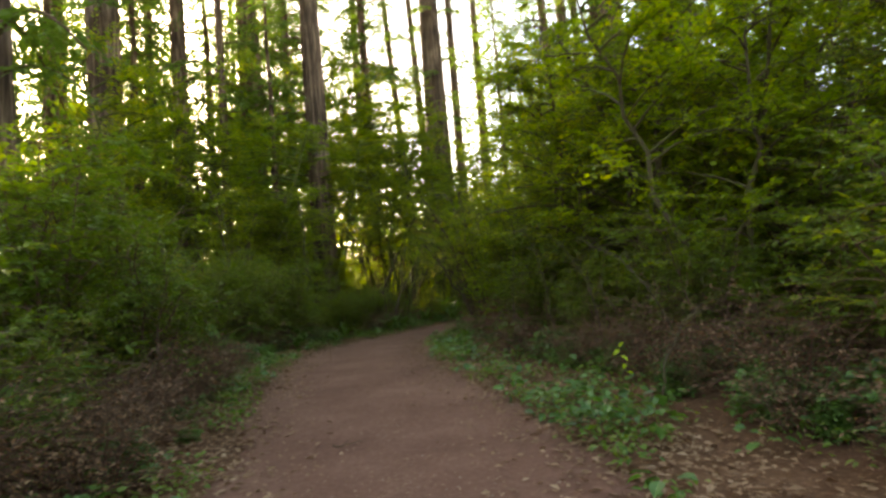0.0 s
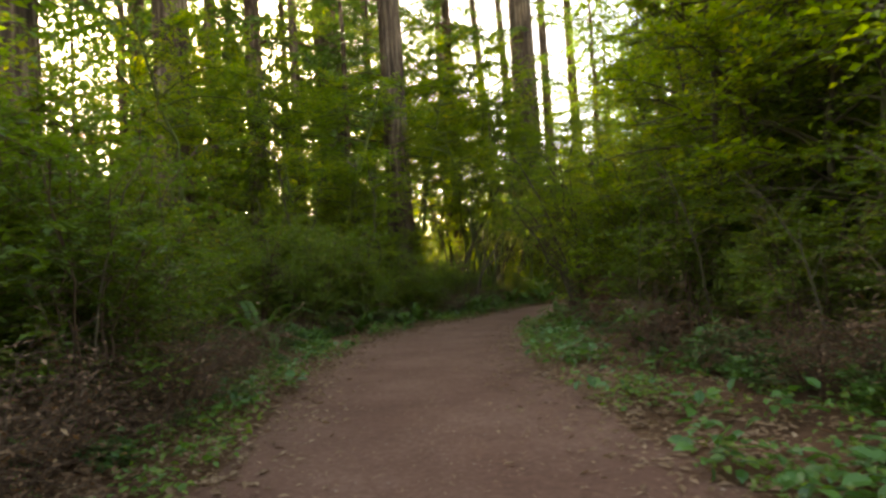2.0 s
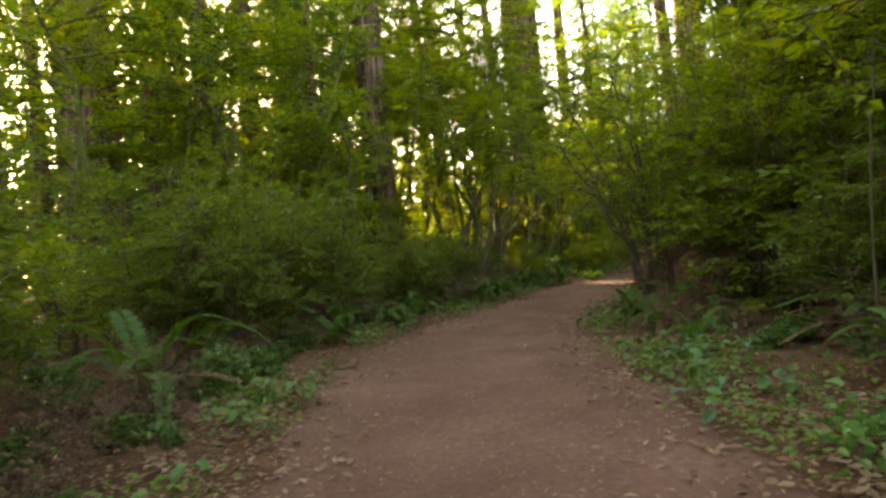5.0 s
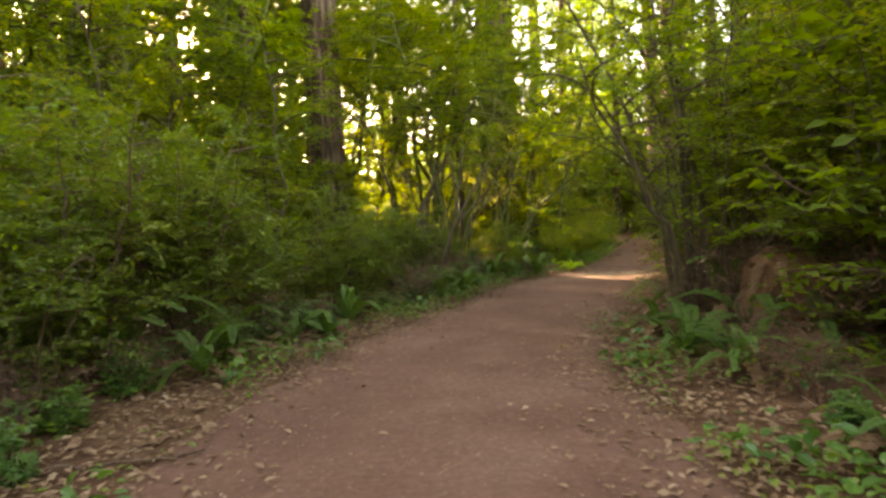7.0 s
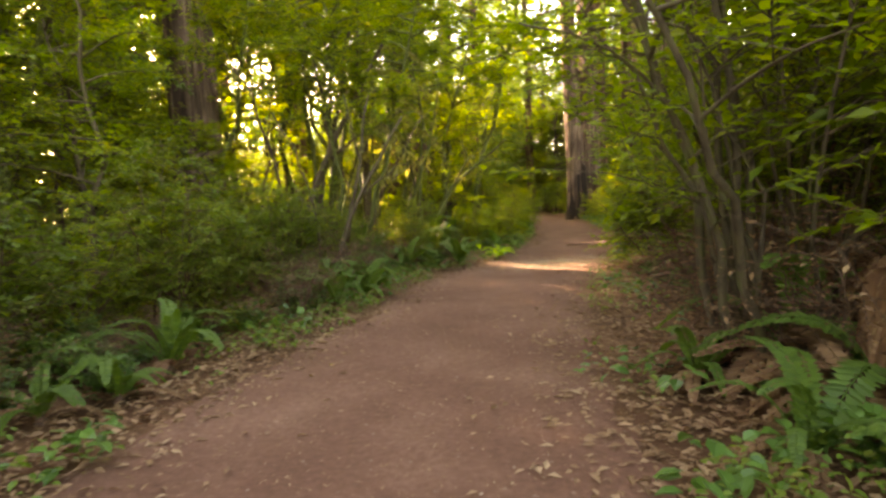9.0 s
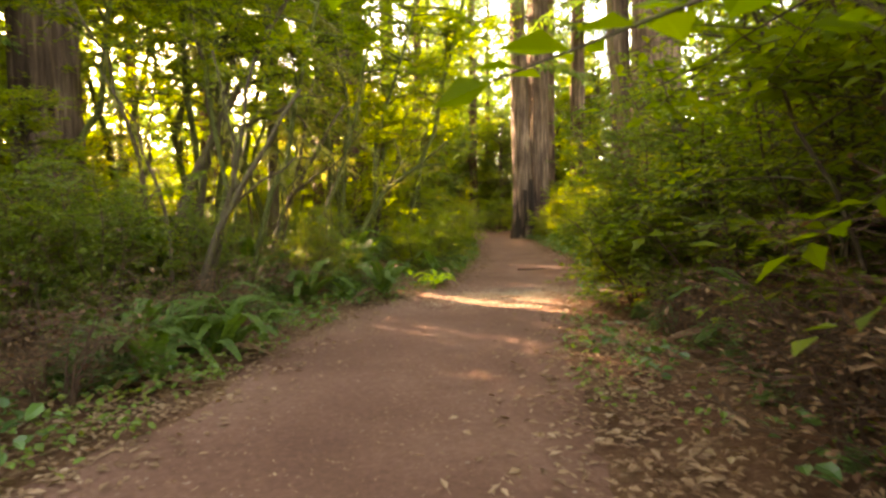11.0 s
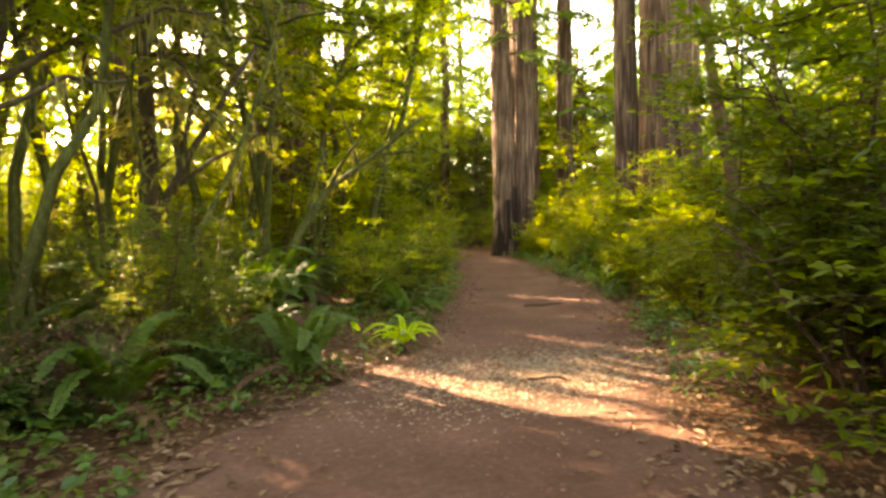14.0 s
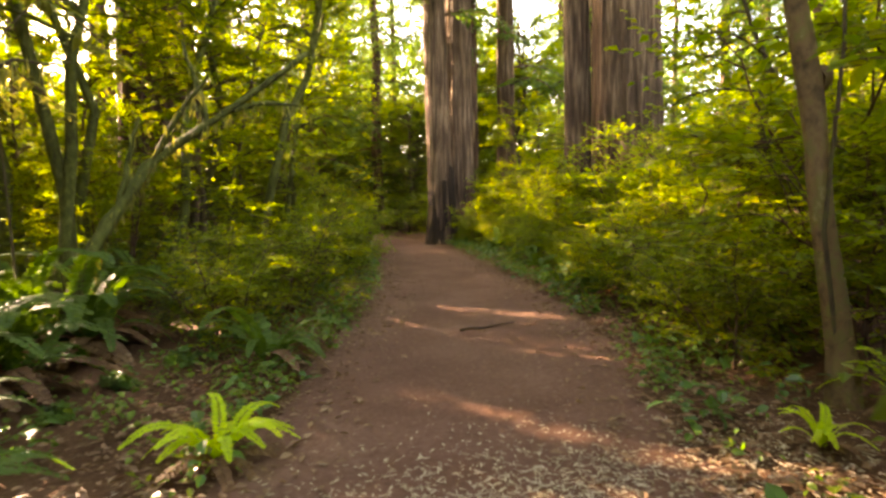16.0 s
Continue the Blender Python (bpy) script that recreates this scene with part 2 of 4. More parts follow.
def leaves(b, base, along, up, length, width, fold=0.25, rich=False):
    """Leaf blades folded along the midrib. base, along, up: N x 3; length, width: N."""
    along = unit(along)
    side = unit(np.cross(along, up))
    nrm = np.cross(side, along)
    L, W = np.asarray(length)[:, None], np.asarray(width)[:, None]
    n = len(base)
    if rich:
        mid1, mid2 = base + along * L * 0.3, base + along * L * 0.68
        lift = nrm * W * fold
        tip = base + along * L - nrm * L * 0.12
        v = np.stack([base, mid1 + side * W * 0.5 + lift, mid2 + side * W * 0.42 + lift * 0.8, tip, mid2 - side * W * 0.42 + lift * 0.8, mid1 - side * W * 0.5 + lift, mid1, mid2], 1)
        t = np.array([[0, 6, 1], [1, 6, 7], [1, 7, 2], [2, 7, 3], [0, 5, 6], [5, 7, 6], [5, 4, 7], [4, 3, 7]])
    else:
        mid = base + along * L * 0.45 + nrm * W * fold
        v = np.stack([base, mid + side * W * 0.5, base + along * L, mid - side * W * 0.5], 1)
        t = np.array([[0, 2, 1], [0, 3, 2]])
    k = v.shape[1]
    b.add(v.reshape(-1, 3), (t[None] + (np.arange(n) * k)[:, None, None]).reshape(-1, 3))


def bend(p0, p1, ctrl, n):
    t = np.linspace(0, 1, n)[:, None]
    return (1 - t) ** 2 * np.asarray(p0) + 2 * t * (1 - t) * np.asarray(ctrl) + t * t * np.asarray(p1)


def woody(seed, height, spread, stems, limbs, twigs, per_twig, leaf, crown_lo=0.25, stem_r=0.02, lean=(0, 0), aspect=0.5, twig_len=0.4, rich=False, droop=0.25, upright=0.5, limb_len=0.55, fine=True, flat=0.28):
    """A shrub or small tree: stems, limbs and twigs as tubes, and leaves in rows along the twigs."""
    rng = np.random.default_rng(seed)
    wood, crown = Build(), Build()
    bases, alongs, ups, lens = [], [], [], []
    for s in range(stems):
        a = rng.uniform(0, 2 * math.pi)
        h = height * (rng.uniform(0.5, 1.05) if stems > 3 else rng.uniform(0.72, 1.0))
        r = spread * rng.uniform(0.25, 0.75) if stems > 1 else spread * 0.15
        base = np.array([0.12 * spread * math.cos(a), 0.12 * spread * math.sin(a), -0.05]) * (1 if stems > 1 else 0)
        top = np.array([r * math.cos(a) + lean[0], r * math.sin(a) + lean[1], h])
        ctrl = base * 0.5 + top * 0.5 + np.array([-0.2 * r * math.cos(a), -0.2 * r * math.sin(a), 0.15 * h]) + rng.normal(0, 0.05 * height, 3)
        path = bend(base, top, ctrl, 9)
        path[1:-1] += rng.normal(0, 0.012 * height, (7, 3))
        tube(wood, path, np.linspace(stem_r, stem_r * 0.3, 9), 6)
        for l in range(limbs):
            t = crown_lo + (1 - crown_lo) * ((l + rng.uniform(0, 1)) / limbs)
            k = t * 8
            i = min(int(k), 7)
            p = path[i] + (path[i + 1] - path[i]) * (k - i)
            b = rng.uniform(0, 2 * math.pi)
            out = np.array([math.cos(b), math.sin(b), rng.uniform(0.0, 0.9) * upright])
            ln = spread * limb_len * rng.uniform(0.6, 1.2) * (1.15 - 0.55 * t)
            end = p + unit(out) * ln - np.array([0, 0, droop * ln * rng.uniform(0, 1)])
            lp = bend(p, end, (p + end) / 2 + np.array([0, 0, 0.18 * ln]) + rng.normal(0, 0.06 * ln, 3), 5)
            tube(wood, lp if fine else lp[::2], np.linspace(stem_r * 0.42, stem_r * 0.12, 5 if fine else 3), 4 if fine else 3)
            for w in range(twigs):
                u = rng.uniform(0.1, 1.0) ** 0.6
                q = lp[min(int(u * 4), 3)] + (lp[min(int(u * 4), 3) + 1] - lp[min(int(u * 4), 3)]) * (u * 4 - min(int(u * 4), 3))
                d = unit(unit(out) * 0.6 + rng.normal(0, 1, 3) * np.array([0.7, 0.7, flat]) + np.array([0, 0, 0.06]))
                tl = twig_len * rng.uniform(0.6, 1.3)
                e = q + d * tl - np.array([0, 0, 0.12 * tl])
                if fine:
                    tube(wood, np.array([q, e]), [stem_r * 0.12 + 0.0015, 0.0015], 3)
                n = per_twig
                ss = (np.arange(n) + rng.uniform(0.2, 1, n)) / n
                sd = unit(np.cross(d, [0, 0, 1.0]))
                sign = np.where(np.arange(n) % 2 == 0, 1.0, -1.0)[:, None]
                bases.append(q + (e - q) * ss[:, None])
                alongs.append(d * 0.55 + sd * sign * 0.8 + rng.normal(0, 0.24, (n, 3)) - np.array([0, 0, 0.14]))
                ups.append(np.array([0, 0, 1.0]) + rng.normal(0, 0.3, (n, 3)))
                lens.append(leaf * rng.uniform(0.6, 1.25, n))
    B, A, U, L = (np.concatenate(z) for z in (bases, alongs, ups, lens))
    leaves(crown, B, A, U, L, L * aspect, 0.2, rich)
    return wood, crown


def shrub(name, wood, crown, wood_mat, leaf_mat, label, category, group, wood_name="stem", crown_name="foliage"):
    e = tagged(new(name), label, category, group)
    part(wood_name, wood, wood_mat, e, smooth=True)
    part(crown_name, crown, leaf_mat, e)
    return e


def spot(x, y, scale=1.0, turn=0.0, dz=0.0, tilt=0.0, stretch=1.0):
    return pose(x, y, hz(x, y) + dz, tilt, 0, turn) @ Matrix.Diagonal((scale, scale, scale * stretch, 1))


# ---- ground and trail ----
gx = np.concatenate([np.linspace(-400, -40, 19)[:-1], np.arange(-40, -10, 1.5), np.arange(-10, 16, 0.3), np.arange(16, 46, 1.5), np.linspace(46, 400, 18)])
gy = np.concatenate([np.linspace(-400, -20, 18)[:-1], np.arange(-20, -4, 1.0), np.arange(-4, 50, 0.3), np.arange(50, 90, 2.0), np.linspace(90, 500, 18)])
gv = np.array([(x, y, hz(x, y) - (0.07 if off_trail(x, y) < -0.45 else 0.0)) for y in gy for x in gx])
nx, ny = len(gx), len(gy)
ii, jj = np.meshgrid(np.arange(ny - 1), np.arange(nx - 1), indexing="ij")
qa = (ii * nx + jj).ravel()
ground_b = Build()
ground_b.add(gv, np.concatenate([np.stack([qa, qa + 1, qa + nx + 1], -1), np.stack([qa, qa + nx + 1, qa + nx], -1)]))
tagged(part("ground", ground_b, FLOOR, smooth=True), "brown forest floor strewn with dead leaves and needles", "ground", kind="structure")

trail_b = Build()
ty = np.arange(-12, 66, 0.15)
tv = []
for y in ty:
    a = left_edge(y) - 0.1 + 0.22 * noise.noise((y * 0.9, 5.0, 0)) + 0.1 * noise.noise((y * 3.1, 9.0, 0))
    b = right_edge(y) + 0.1 + 0.22 * noise.noise((y * 0.9, 25.0, 0)) + 0.1 * noise.noise((y * 3.1, 29.0, 0))
    for k in range(15):
        x = a + (b - a) * k / 14
        edge = -0.035 if k in (0, 14) else 0.0
        tv.append((x, y, hz(x, y) + 0.012 - 0.02 * math.cos((k - 7) / 7 * math.pi) * 0.6 + edge + 0.012 * noise.noise((x * 4, y * 4, 2.0))))
n = 15
ii, jj = np.meshgrid(np.arange(len(ty) - 1), np.arange(n - 1), indexing="ij")
qa = (ii * n + jj).ravel()
trail_b.add(tv, np.concatenate([np.stack([qa, qa + 1, qa + n + 1], -1), np.stack([qa, qa + n + 1, qa + n], -1)]))
tagged(part("trail", trail_b, DIRT, smooth=True), "reddish-brown packed dirt footpath winding through the forest", "path", kind="structure")


# ---- redwood trunks ----
def redwood(seed, radius, height, lean=0.0, lean_dir=0.0, first_branch=9.0, branches=26, reach=3.2):
    """Tall trunk with fluted bark and short drooping boughs high up."""
    rng = np.random.default_rng(seed)
    b = Build()
    zs = np.concatenate([[-0.3, 0.0, 0.25, 0.5, 0.8, 1.2, 1.7], np.arange(2.3, 16, 0.55), np.arange(16, height + 0.1, 1.5)])
    sides = 56 if radius < 0.5 else 96
    ang = np.linspace(0, 2 * math.pi, sides, endpoint=False)
    ridge = np.zeros((len(zs), sides))
    off = rng.uniform(0, 50)
    for i, z in enumerate(zs):
        for j, a in enumerate(ang):
            c, s = math.cos(a + 0.02 * z), math.sin(a + 0.02 * z)
            ridge[i, j] = 1 + 0.11 * noise.noise((c * 1.4 + off, s * 1.4, z * 0.05)) - 0.13 * abs(noise.noise((c * 5 + off, s * 5, z * 0.1))) - 0.09 * abs(noise.noise((c * 13, s * 13 + off, z * 0.2)))
    r = radius * (1 - 0.62 * np.clip(zs / height, 0, 1)) * (1 + 0.45 * np.exp(-np.clip(zs, 0, None) / 0.9))
    lx = math.tan(radians(lean))
    path = np.stack([zs * lx * math.cos(lean_dir), zs * lx * math.sin(lean_dir), zs], -1)
    tube(b, path, r * 1.1, sides, ridge)
    e = new("redwood_tree")
    part("trunk", b, REDWOOD, e, "fluted red-brown bark", smooth=True)
    for k in range(branches):
        z = first_branch + (height - first_branch) * ((k + rng.uniform(0, 1)) / branches)
        limb, needles = BOUGHS[rng.integers(0, len(BOUGHS))]
        o = new("bough", limb)
        o.parent = e
        s = reach / 3 * rng.uniform(0.6, 1.2) * (1.1 - 0.4 * z / height)
        a = rng.uniform(0, 360)
        rr = radius * (1 - 0.62 * z / height) * 0.7
        o.matrix_basis = pose(z * lx * math.cos(lean_dir) + rr * math.cos(radians(a)), z * lx * math.sin(lean_dir) + rr * math.sin(radians(a)), z, 0, 0, a) @ Matrix.Diagonal((s, s, s, 1))
        n = new("needle_spray", needles)
        n.parent = o
    return e


def sprays(rng, lp, size, B, A, U, L, step=0.16):
    """Flat needle sprays along both sides of a bough."""
    total = np.linalg.norm(np.diff(lp, axis=0), axis=1).sum()
    n = max(6, int(total / step))
    for s in np.linspace(0.12, 1.0, n):
        k = min(int(s * (len(lp) - 1)), len(lp) - 2)
        p = lp[k] + (lp[k + 1] - lp[k]) * (s * (len(lp) - 1) - k)
        d = unit(lp[k + 1] - lp[k])
        sd = unit(np.cross(d, [0, 0, 1.0]))
        for sign in (-1, 1):
            m = 5
            q = unit(d * 0.7 + sd * sign * rng.uniform(0.6, 1.1) + np.array([0, 0, rng.uniform(-0.5, 0.05)]))
            ln = size * rng.uniform(0.5, 1.0) * (1.1 - 0.6 * s)
            t = np.linspace(0.1, 0.95, m)
            B.append(p + q * ln * t[:, None] - np.array([0, 0, 0.15]) * (t[:, None] ** 2) * ln)
            A.append(q * 0.8 + np.where(np.arange(m) % 2 == 0, 1, -1)[:, None] * unit(np.cross(q, [0, 0, 1.0])) * 0.8 + rng.normal(0, 0.2, (m, 3)) - np.array([0, 0, 0.2]))
            U.append(np.array([0, 0, 1.0]) + rng.normal(0, 0.25, (m, 3)))
            L.append(ln * rng.uniform(0.4, 0.6, m))


def conifer(seed, height, reach, radius=0.16, low=1.0, boughs=46):
    """Hemlock-like young conifer, boughed from low down."""
    rng = np.random.default_rng(seed)
    b, wood, crown = Build(), Build(), Build()
    zs = np.linspace(-0.2, height, 14)
    path = np.stack([rng.normal(0, 0.02, 14) * height * 0.1, rng.normal(0, 0.02, 14) * height * 0.1, zs], -1)
    tube(b, path, radius * (1.02 - 0.95 * np.clip(zs / height, 0, 1)), 10)
    B, A, U, L = [], [], [], []
    for k in range(boughs):
        z = low + (height - low) * ((k + rng.uniform(0, 1)) / boughs)
        a = k * 2.4 + rng.uniform(-0.5, 0.5)
        ln = reach * (1.05 - 0.85 * (z - low) / (height - low)) * rng.uniform(0.55, 1.15)
        d = np.array([math.cos(a), math.sin(a), 0])
        o = np.array([0, 0, z])
        end = o + d * ln + np.array([0, 0, -0.3 * ln])
        lp = bend(o, end, (o + end) / 2 + np.array([0, 0, 0.22 * ln]), 6)
        tube(wood, lp, np.linspace(0.025, 0.006, 6), 4)
        sprays(rng, lp, 0.55, B, A, U, L, 0.15)
    leaves(crown, np.concatenate(B), np.concatenate(A), np.concatenate(U), np.concatenate(L), np.concatenate(L) * 0.3, 0.15)
    e = new("conifer_tree")
    part("trunk", b, GREYBARK, e, smooth=True)
    part("bough", wood, TWIG, e, smooth=True)
    part("crown", crown, NEEDLE, e)
    return e


def set_thing(master, used, m, label="", category="", group=""):
    """First use moves the master itself, later ones copy it."""
    if master.name in used:
        ob = copy_thing(master, m)
    else:
        used.add(master.name)
        ob = master
        ob.matrix_basis = m
    return tagged(ob, label, category, group)


def bough_meshes(seed):
    """One drooping bough, three metres long, and its needles."""
    rng = np.random.default_rng(seed)
    wood, crown = Build(), Build()
    lp = bend((0, 0, 0), (3.0, 0, -1.1), (1.5, rng.uniform(-0.3, 0.3), 0.5), 7)
    tube(wood, lp, np.linspace(0.05, 0.012, 7), 5)
    B, A, U, L = [], [], [], []
    sprays(rng, lp, 1.0, B, A, U, L, 0.2)
    leaves(crown, np.concatenate(B), np.concatenate(A), np.concatenate(U), np.concatenate(L), np.concatenate(L) * 0.34, 0.15)
    return wood.mesh("bough", TWIG, True), crown.mesh("needle_spray", NEEDLE)


BOUGHS = [bough_meshes(90 + i) for i in range(4)]
USED = set()
# x, y, radius, height, lean in degrees, way of the lean, lowest bough
NEAR_REDWOODS = [
    (-9.9, 13.0, 0.42, 34, 0, 0, 9), (-13.7, 24.3, 0.8, 40, 0, 0, 11), (-13.6, 31.5, 0.5, 36, 0, 0, 9), (-10.2, 28.4, 0.25, 30, 0, 0, 6),
    (-11.3, 36.6, 0.85, 42, 0, 0, 9), (-5.85, 29.8, 0.62, 38, 0.3, 180, 9), (-2.0, 53.0, 0.42, 36, 3, 180, 9), (-0.2, 58.0, 0.5, 38, 2, 180, 9),
    (9.95, 43.9, 0.45, 40, 1.5, 180, 10), (10.95, 44.5, 0.58, 42, 0, 0, 11), (12.8, 47.5, 0.45, 38, 0, 0, 9), (14.2, 46.5, 0.4, 38, 0, 0, 9),
    (12.4, 36.2, 0.92, 44, 1, 180, 12),
]
FAR_REDWOODS = [
    (11.75, 37.6, 0.38, 40, 1, 180, 12), (0.5, 39.5, 0.9, 40, 0, 0, 10), (17.0, 42.0, 0.5, 38, 0, 0, 8), (7.5, 18.0, 0.5, 36, 0, 0, 9),
    (10.5, 24.0, 0.6, 36, 0, 0, 9), (5.5, 60.0, 0.6, 40, 0, 0, 9), (-18.0, 19.0, 0.7, 40, 0, 0, 10), (-4.5, 42.0, 0.4, 36, 0, 0, 9),
    (2.5, 52.0, 0.5, 38, 0, 0, 7), (-22.0, 34.0, 0.6, 40, 0, 0, 9), (-7.5, 62.0, 0.6, 40, 0, 0, 8), (20.0, 36.0, 0.5, 38, 0, 0, 7),
]
REDWOODS = NEAR_REDWOODS + FAR_REDWOODS
for i, (x, y, r, h, ln, way, low) in enumerate(REDWOODS):
    t = redwood(100 + i, r, h, ln, radians(way), low - 2.5, 34, 3.6)
    if (x, y) == (9.95, 43.9):
        BURNT = t.name
    t.matrix_basis = pose(x, y, hz(x, y))
    tagged(t, "tall redwood with a straight %s trunk of furrowed red-brown bark" % ("massive" if r > 0.8 else "slender" if r < 0.4 else "thick"), "tree", "redwoods of the grove")



def charred_base(parent, radius, height, seed):
    """Burnt bark round a trunk's foot, ragged above; its black paints a hollow's shade."""
    b = Build()
    zs = np.linspace(-0.1, height, 10)
    ang = np.linspace(0, 2 * math.pi, 40, endpoint=False)
    ridge = np.array([[1 + 0.12 * noise.noise((math.cos(a) * 3 + seed, math.sin(a) * 3, z * 0.7)) - (0.45 if z > height * (0.7 + 0.5 * noise.noise((math.cos(a) * 2, math.sin(a) * 2, seed))) else 0.0) for a in ang] for z in zs])
    tube(b, np.stack([zs * 0, zs * 0, zs], -1), radius * 1.1 * (1 + 0.45 * np.exp(-np.clip(zs, 0, None) / 0.9)), 40, ridge)
    return part("charred_base", b, CHAR, parent, "fire-scarred bark, blackened in place of a dark hollow", smooth=True)


charred_base(bpy.data.objects[BURNT], 0.45, 3.6, 5.0)

# ---- masters of the undergrowth ----
def master(name, wood, crown, wood_mat, leaf_mat, crown_name="foliage", wood_name="stem"):
    e = new(name)
    part(wood_name, wood, wood_mat, e, smooth=True)
    part(crown_name, crown, leaf_mat, e)
    return e


SALALS = [master("salal_shrub", *woody(200 + i, 1.0, 0.8, 10, 5, 5, 8, 0.115, 0.2, 0.012, aspect=0.66, twig_len=0.3, rich=True), TWIG, SALAL) for i in range(3)]
HUCKS = [master("huckleberry_shrub", *woody(210 + i, 2.6, 1.5, 9, 9, 7, 12, 0.085, 0.16, 0.018, aspect=0.5, twig_len=0.42), TWIG, HUCKLE) for i in range(4)]
GREENS = [master("leafy_bush", *woody(220 + i, 1.5, 1.2, 8, 7, 7, 11, 0.075, 0.15, 0.013, aspect=0.55, twig_len=0.36), TWIG, MAPLE) for i in range(3)]
BRUSH = [master("dead_brush", *woody(290 + i, 1.1, 1.1, 11, 6, 4, 4, 0.06, 0.15, 0.01, aspect=0.4, twig_len=0.4, upright=0.7), TWIG, DEAD, "dry_foliage") for i in range(2)]
MAPLES = [master("understory_tree", *woody(230 + i, 7.5, 3.4, 2, 18, 15, 11, 0.12, 0.2, 0.07, aspect=0.7, twig_len=0.75, limb_len=0.7), GREYBARK, MAPLE, "crown", "trunk") for i in range(3)]
OAKS = [master("understory_tree", *woody(240 + i, 9.5, 3.4, 2, 20, 15, 12, 0.12, 0.15, 0.08, aspect=0.45, twig_len=0.8, limb_len=0.7), GREYBARK, HUCKLE, "crown", "trunk") for i in range(3)]
FORESTS = [master("forest_tree", *woody(270 + i, 13, 5, 1, 36, 13, 14, 0.26, 0.1, 0.16, aspect=0.5, twig_len=1.1, limb_len=0.75, fine=False), GREYBARK, (MAPLE, HUCKLE)[i % 2], "crown", "trunk") for i in range(4)]
THICKS = [master("thicket_bush", *woody(280 + i, 2.6, 1.8, 8, 7, 6, 9, 0.11, 0.1, 0.018, aspect=0.5, twig_len=0.5, fine=False), TWIG, (HUCKLE, MAPLE)[i % 2]) for i in range(4)]
HIGHS = [master("understory_tree", *woody(235 + i, 9.6, 3.7, 2, 19, 16, 12, 0.115, 0.42, 0.075, aspect=0.6, twig_len=0.75, limb_len=0.7), MOSSBARK, MAPLE, "crown", "trunk") for i in range(3)]
DENSE = [master("dense_bush", *woody(245 + i, 3.1, 1.7, 12, 10, 9, 13, 0.075, 0.06, 0.018, aspect=0.5, twig_len=0.4), TWIG, DARKLEAF) for i in range(2)]
YOUNG = [conifer(250 + i, 5.5, 1.9, 0.07, 0.3, 40) for i in range(2)]


def tall_conifer(seed, height, reach):
    rng = np.random.default_rng(seed)
    b, wood, crown = Build(), Build(), Build()
    zs = np.linspace(-0.3, height, 18)
    path = np.stack([rng.normal(0, 0.04, 18), rng.normal(0, 0.04, 18), zs], -1)
    tube(b, path, 0.32 * (1.02 - 0.9 * np.clip(zs / height, 0, 1)), 14)
    B, A, U, L = [], [], [], []
    n = 66
    for k in range(n):
        z = 3.0 + (height - 3.0) * ((k + rng.uniform(0, 1)) / n)
        a = k * 2.4 + rng.uniform(-0.6, 0.6)
        ln = reach * (1.0 - 0.7 * ((z - 3) / (height - 3)) ** 1.5) * rng.uniform(0.5, 1.15)
        d = np.array([math.cos(a), math.sin(a), 0])
        o = np.array([0, 0, z])
        end = o + d * ln + np.array([0, 0, -0.4 * ln])
        lp = bend(o, end, (o + end) / 2 + np.array([0, 0, 0.25 * ln]), 6)
        tube(wood, lp, np.linspace(0.05, 0.01, 6), 4)
        sprays(rng, lp, 1.25, B, A, U, L, 0.3)
    leaves(crown, np.concatenate(B), np.concatenate(A), np.concatenate(U), np.concatenate(L), np.concatenate(L) * 0.36, 0.15)
    e = new("conifer_tree")
    part("trunk", b, REDWOOD, e, smooth=True)
    part("bough", wood, TWIG, e, smooth=True)
    part("crown", crown, NEEDLE, e)
    return e


TALLS = [tall_conifer(260 + i, 24 + 3 * i, 3.6) for i in range(3)]
KINDS = {
    "salal": (SALALS, "low salal shrub with glossy green leaves beside the path", "shrub", "salal along the path"),
    "huck": (HUCKS, "dense dark huckleberry shrub with fine leaves and brown stems", "shrub", "huckleberry thicket"),
    "green": (GREENS, "bright green leafy bush beside the path", "bush", "leafy bushes"),
    "maple": (MAPLES, "small understory tree with sunlit yellow-green leaves", "tree", "understory trees"),
    "oak": (OAKS, "dark understory tree with a thick leafy crown", "tree", "understory trees"),
    "young": (YOUNG, "young conifer with drooping flat needle sprays", "conifer", "young conifers"),
    "forest": (FORESTS, "leafy forest tree with a broad yellow-green crown", "tree", "forest trees"),
    "thick": (THICKS, "dense green thicket bush on the forest floor", "bush", "thicket bushes"),
    "brush": (BRUSH, "dead brown brush of bare twigs and withered leaves", "brush", "dead brush under the shrubs"),
    "high": (HIGHS, "understory tree with mossy stems and a high sunlit crown", "tree", "understory trees"),
    "dense": (DENSE, "rounded dense dark green bush with fine leaves", "bush", "dense bushes"),
    "tall": (TALLS, "tall conifer with drooping dark green boughs", "conifer", "conifers of the grove"),
}
pick = random.Random(7)


# crown radius, lowest and highest foliage of each kind at scale 1
SIZES = {"salal": (1.0, 0, 1), "huck": (1.6, 0, 2.7), "green": (1.3, 0, 1.6), "maple": (3.4, 1, 8), "oak": (3.6, 1, 10), "young": (1.9, 0, 5.5), "tall": (3.6, 2, 30), "forest": (4.6, 1, 13.5), "thick": (1.7, 0, 2.7), "brush": (1.0, 0, 1.2), "high": (3.7, 3.6, 10), "dense": (1.8, 0, 3.2)}
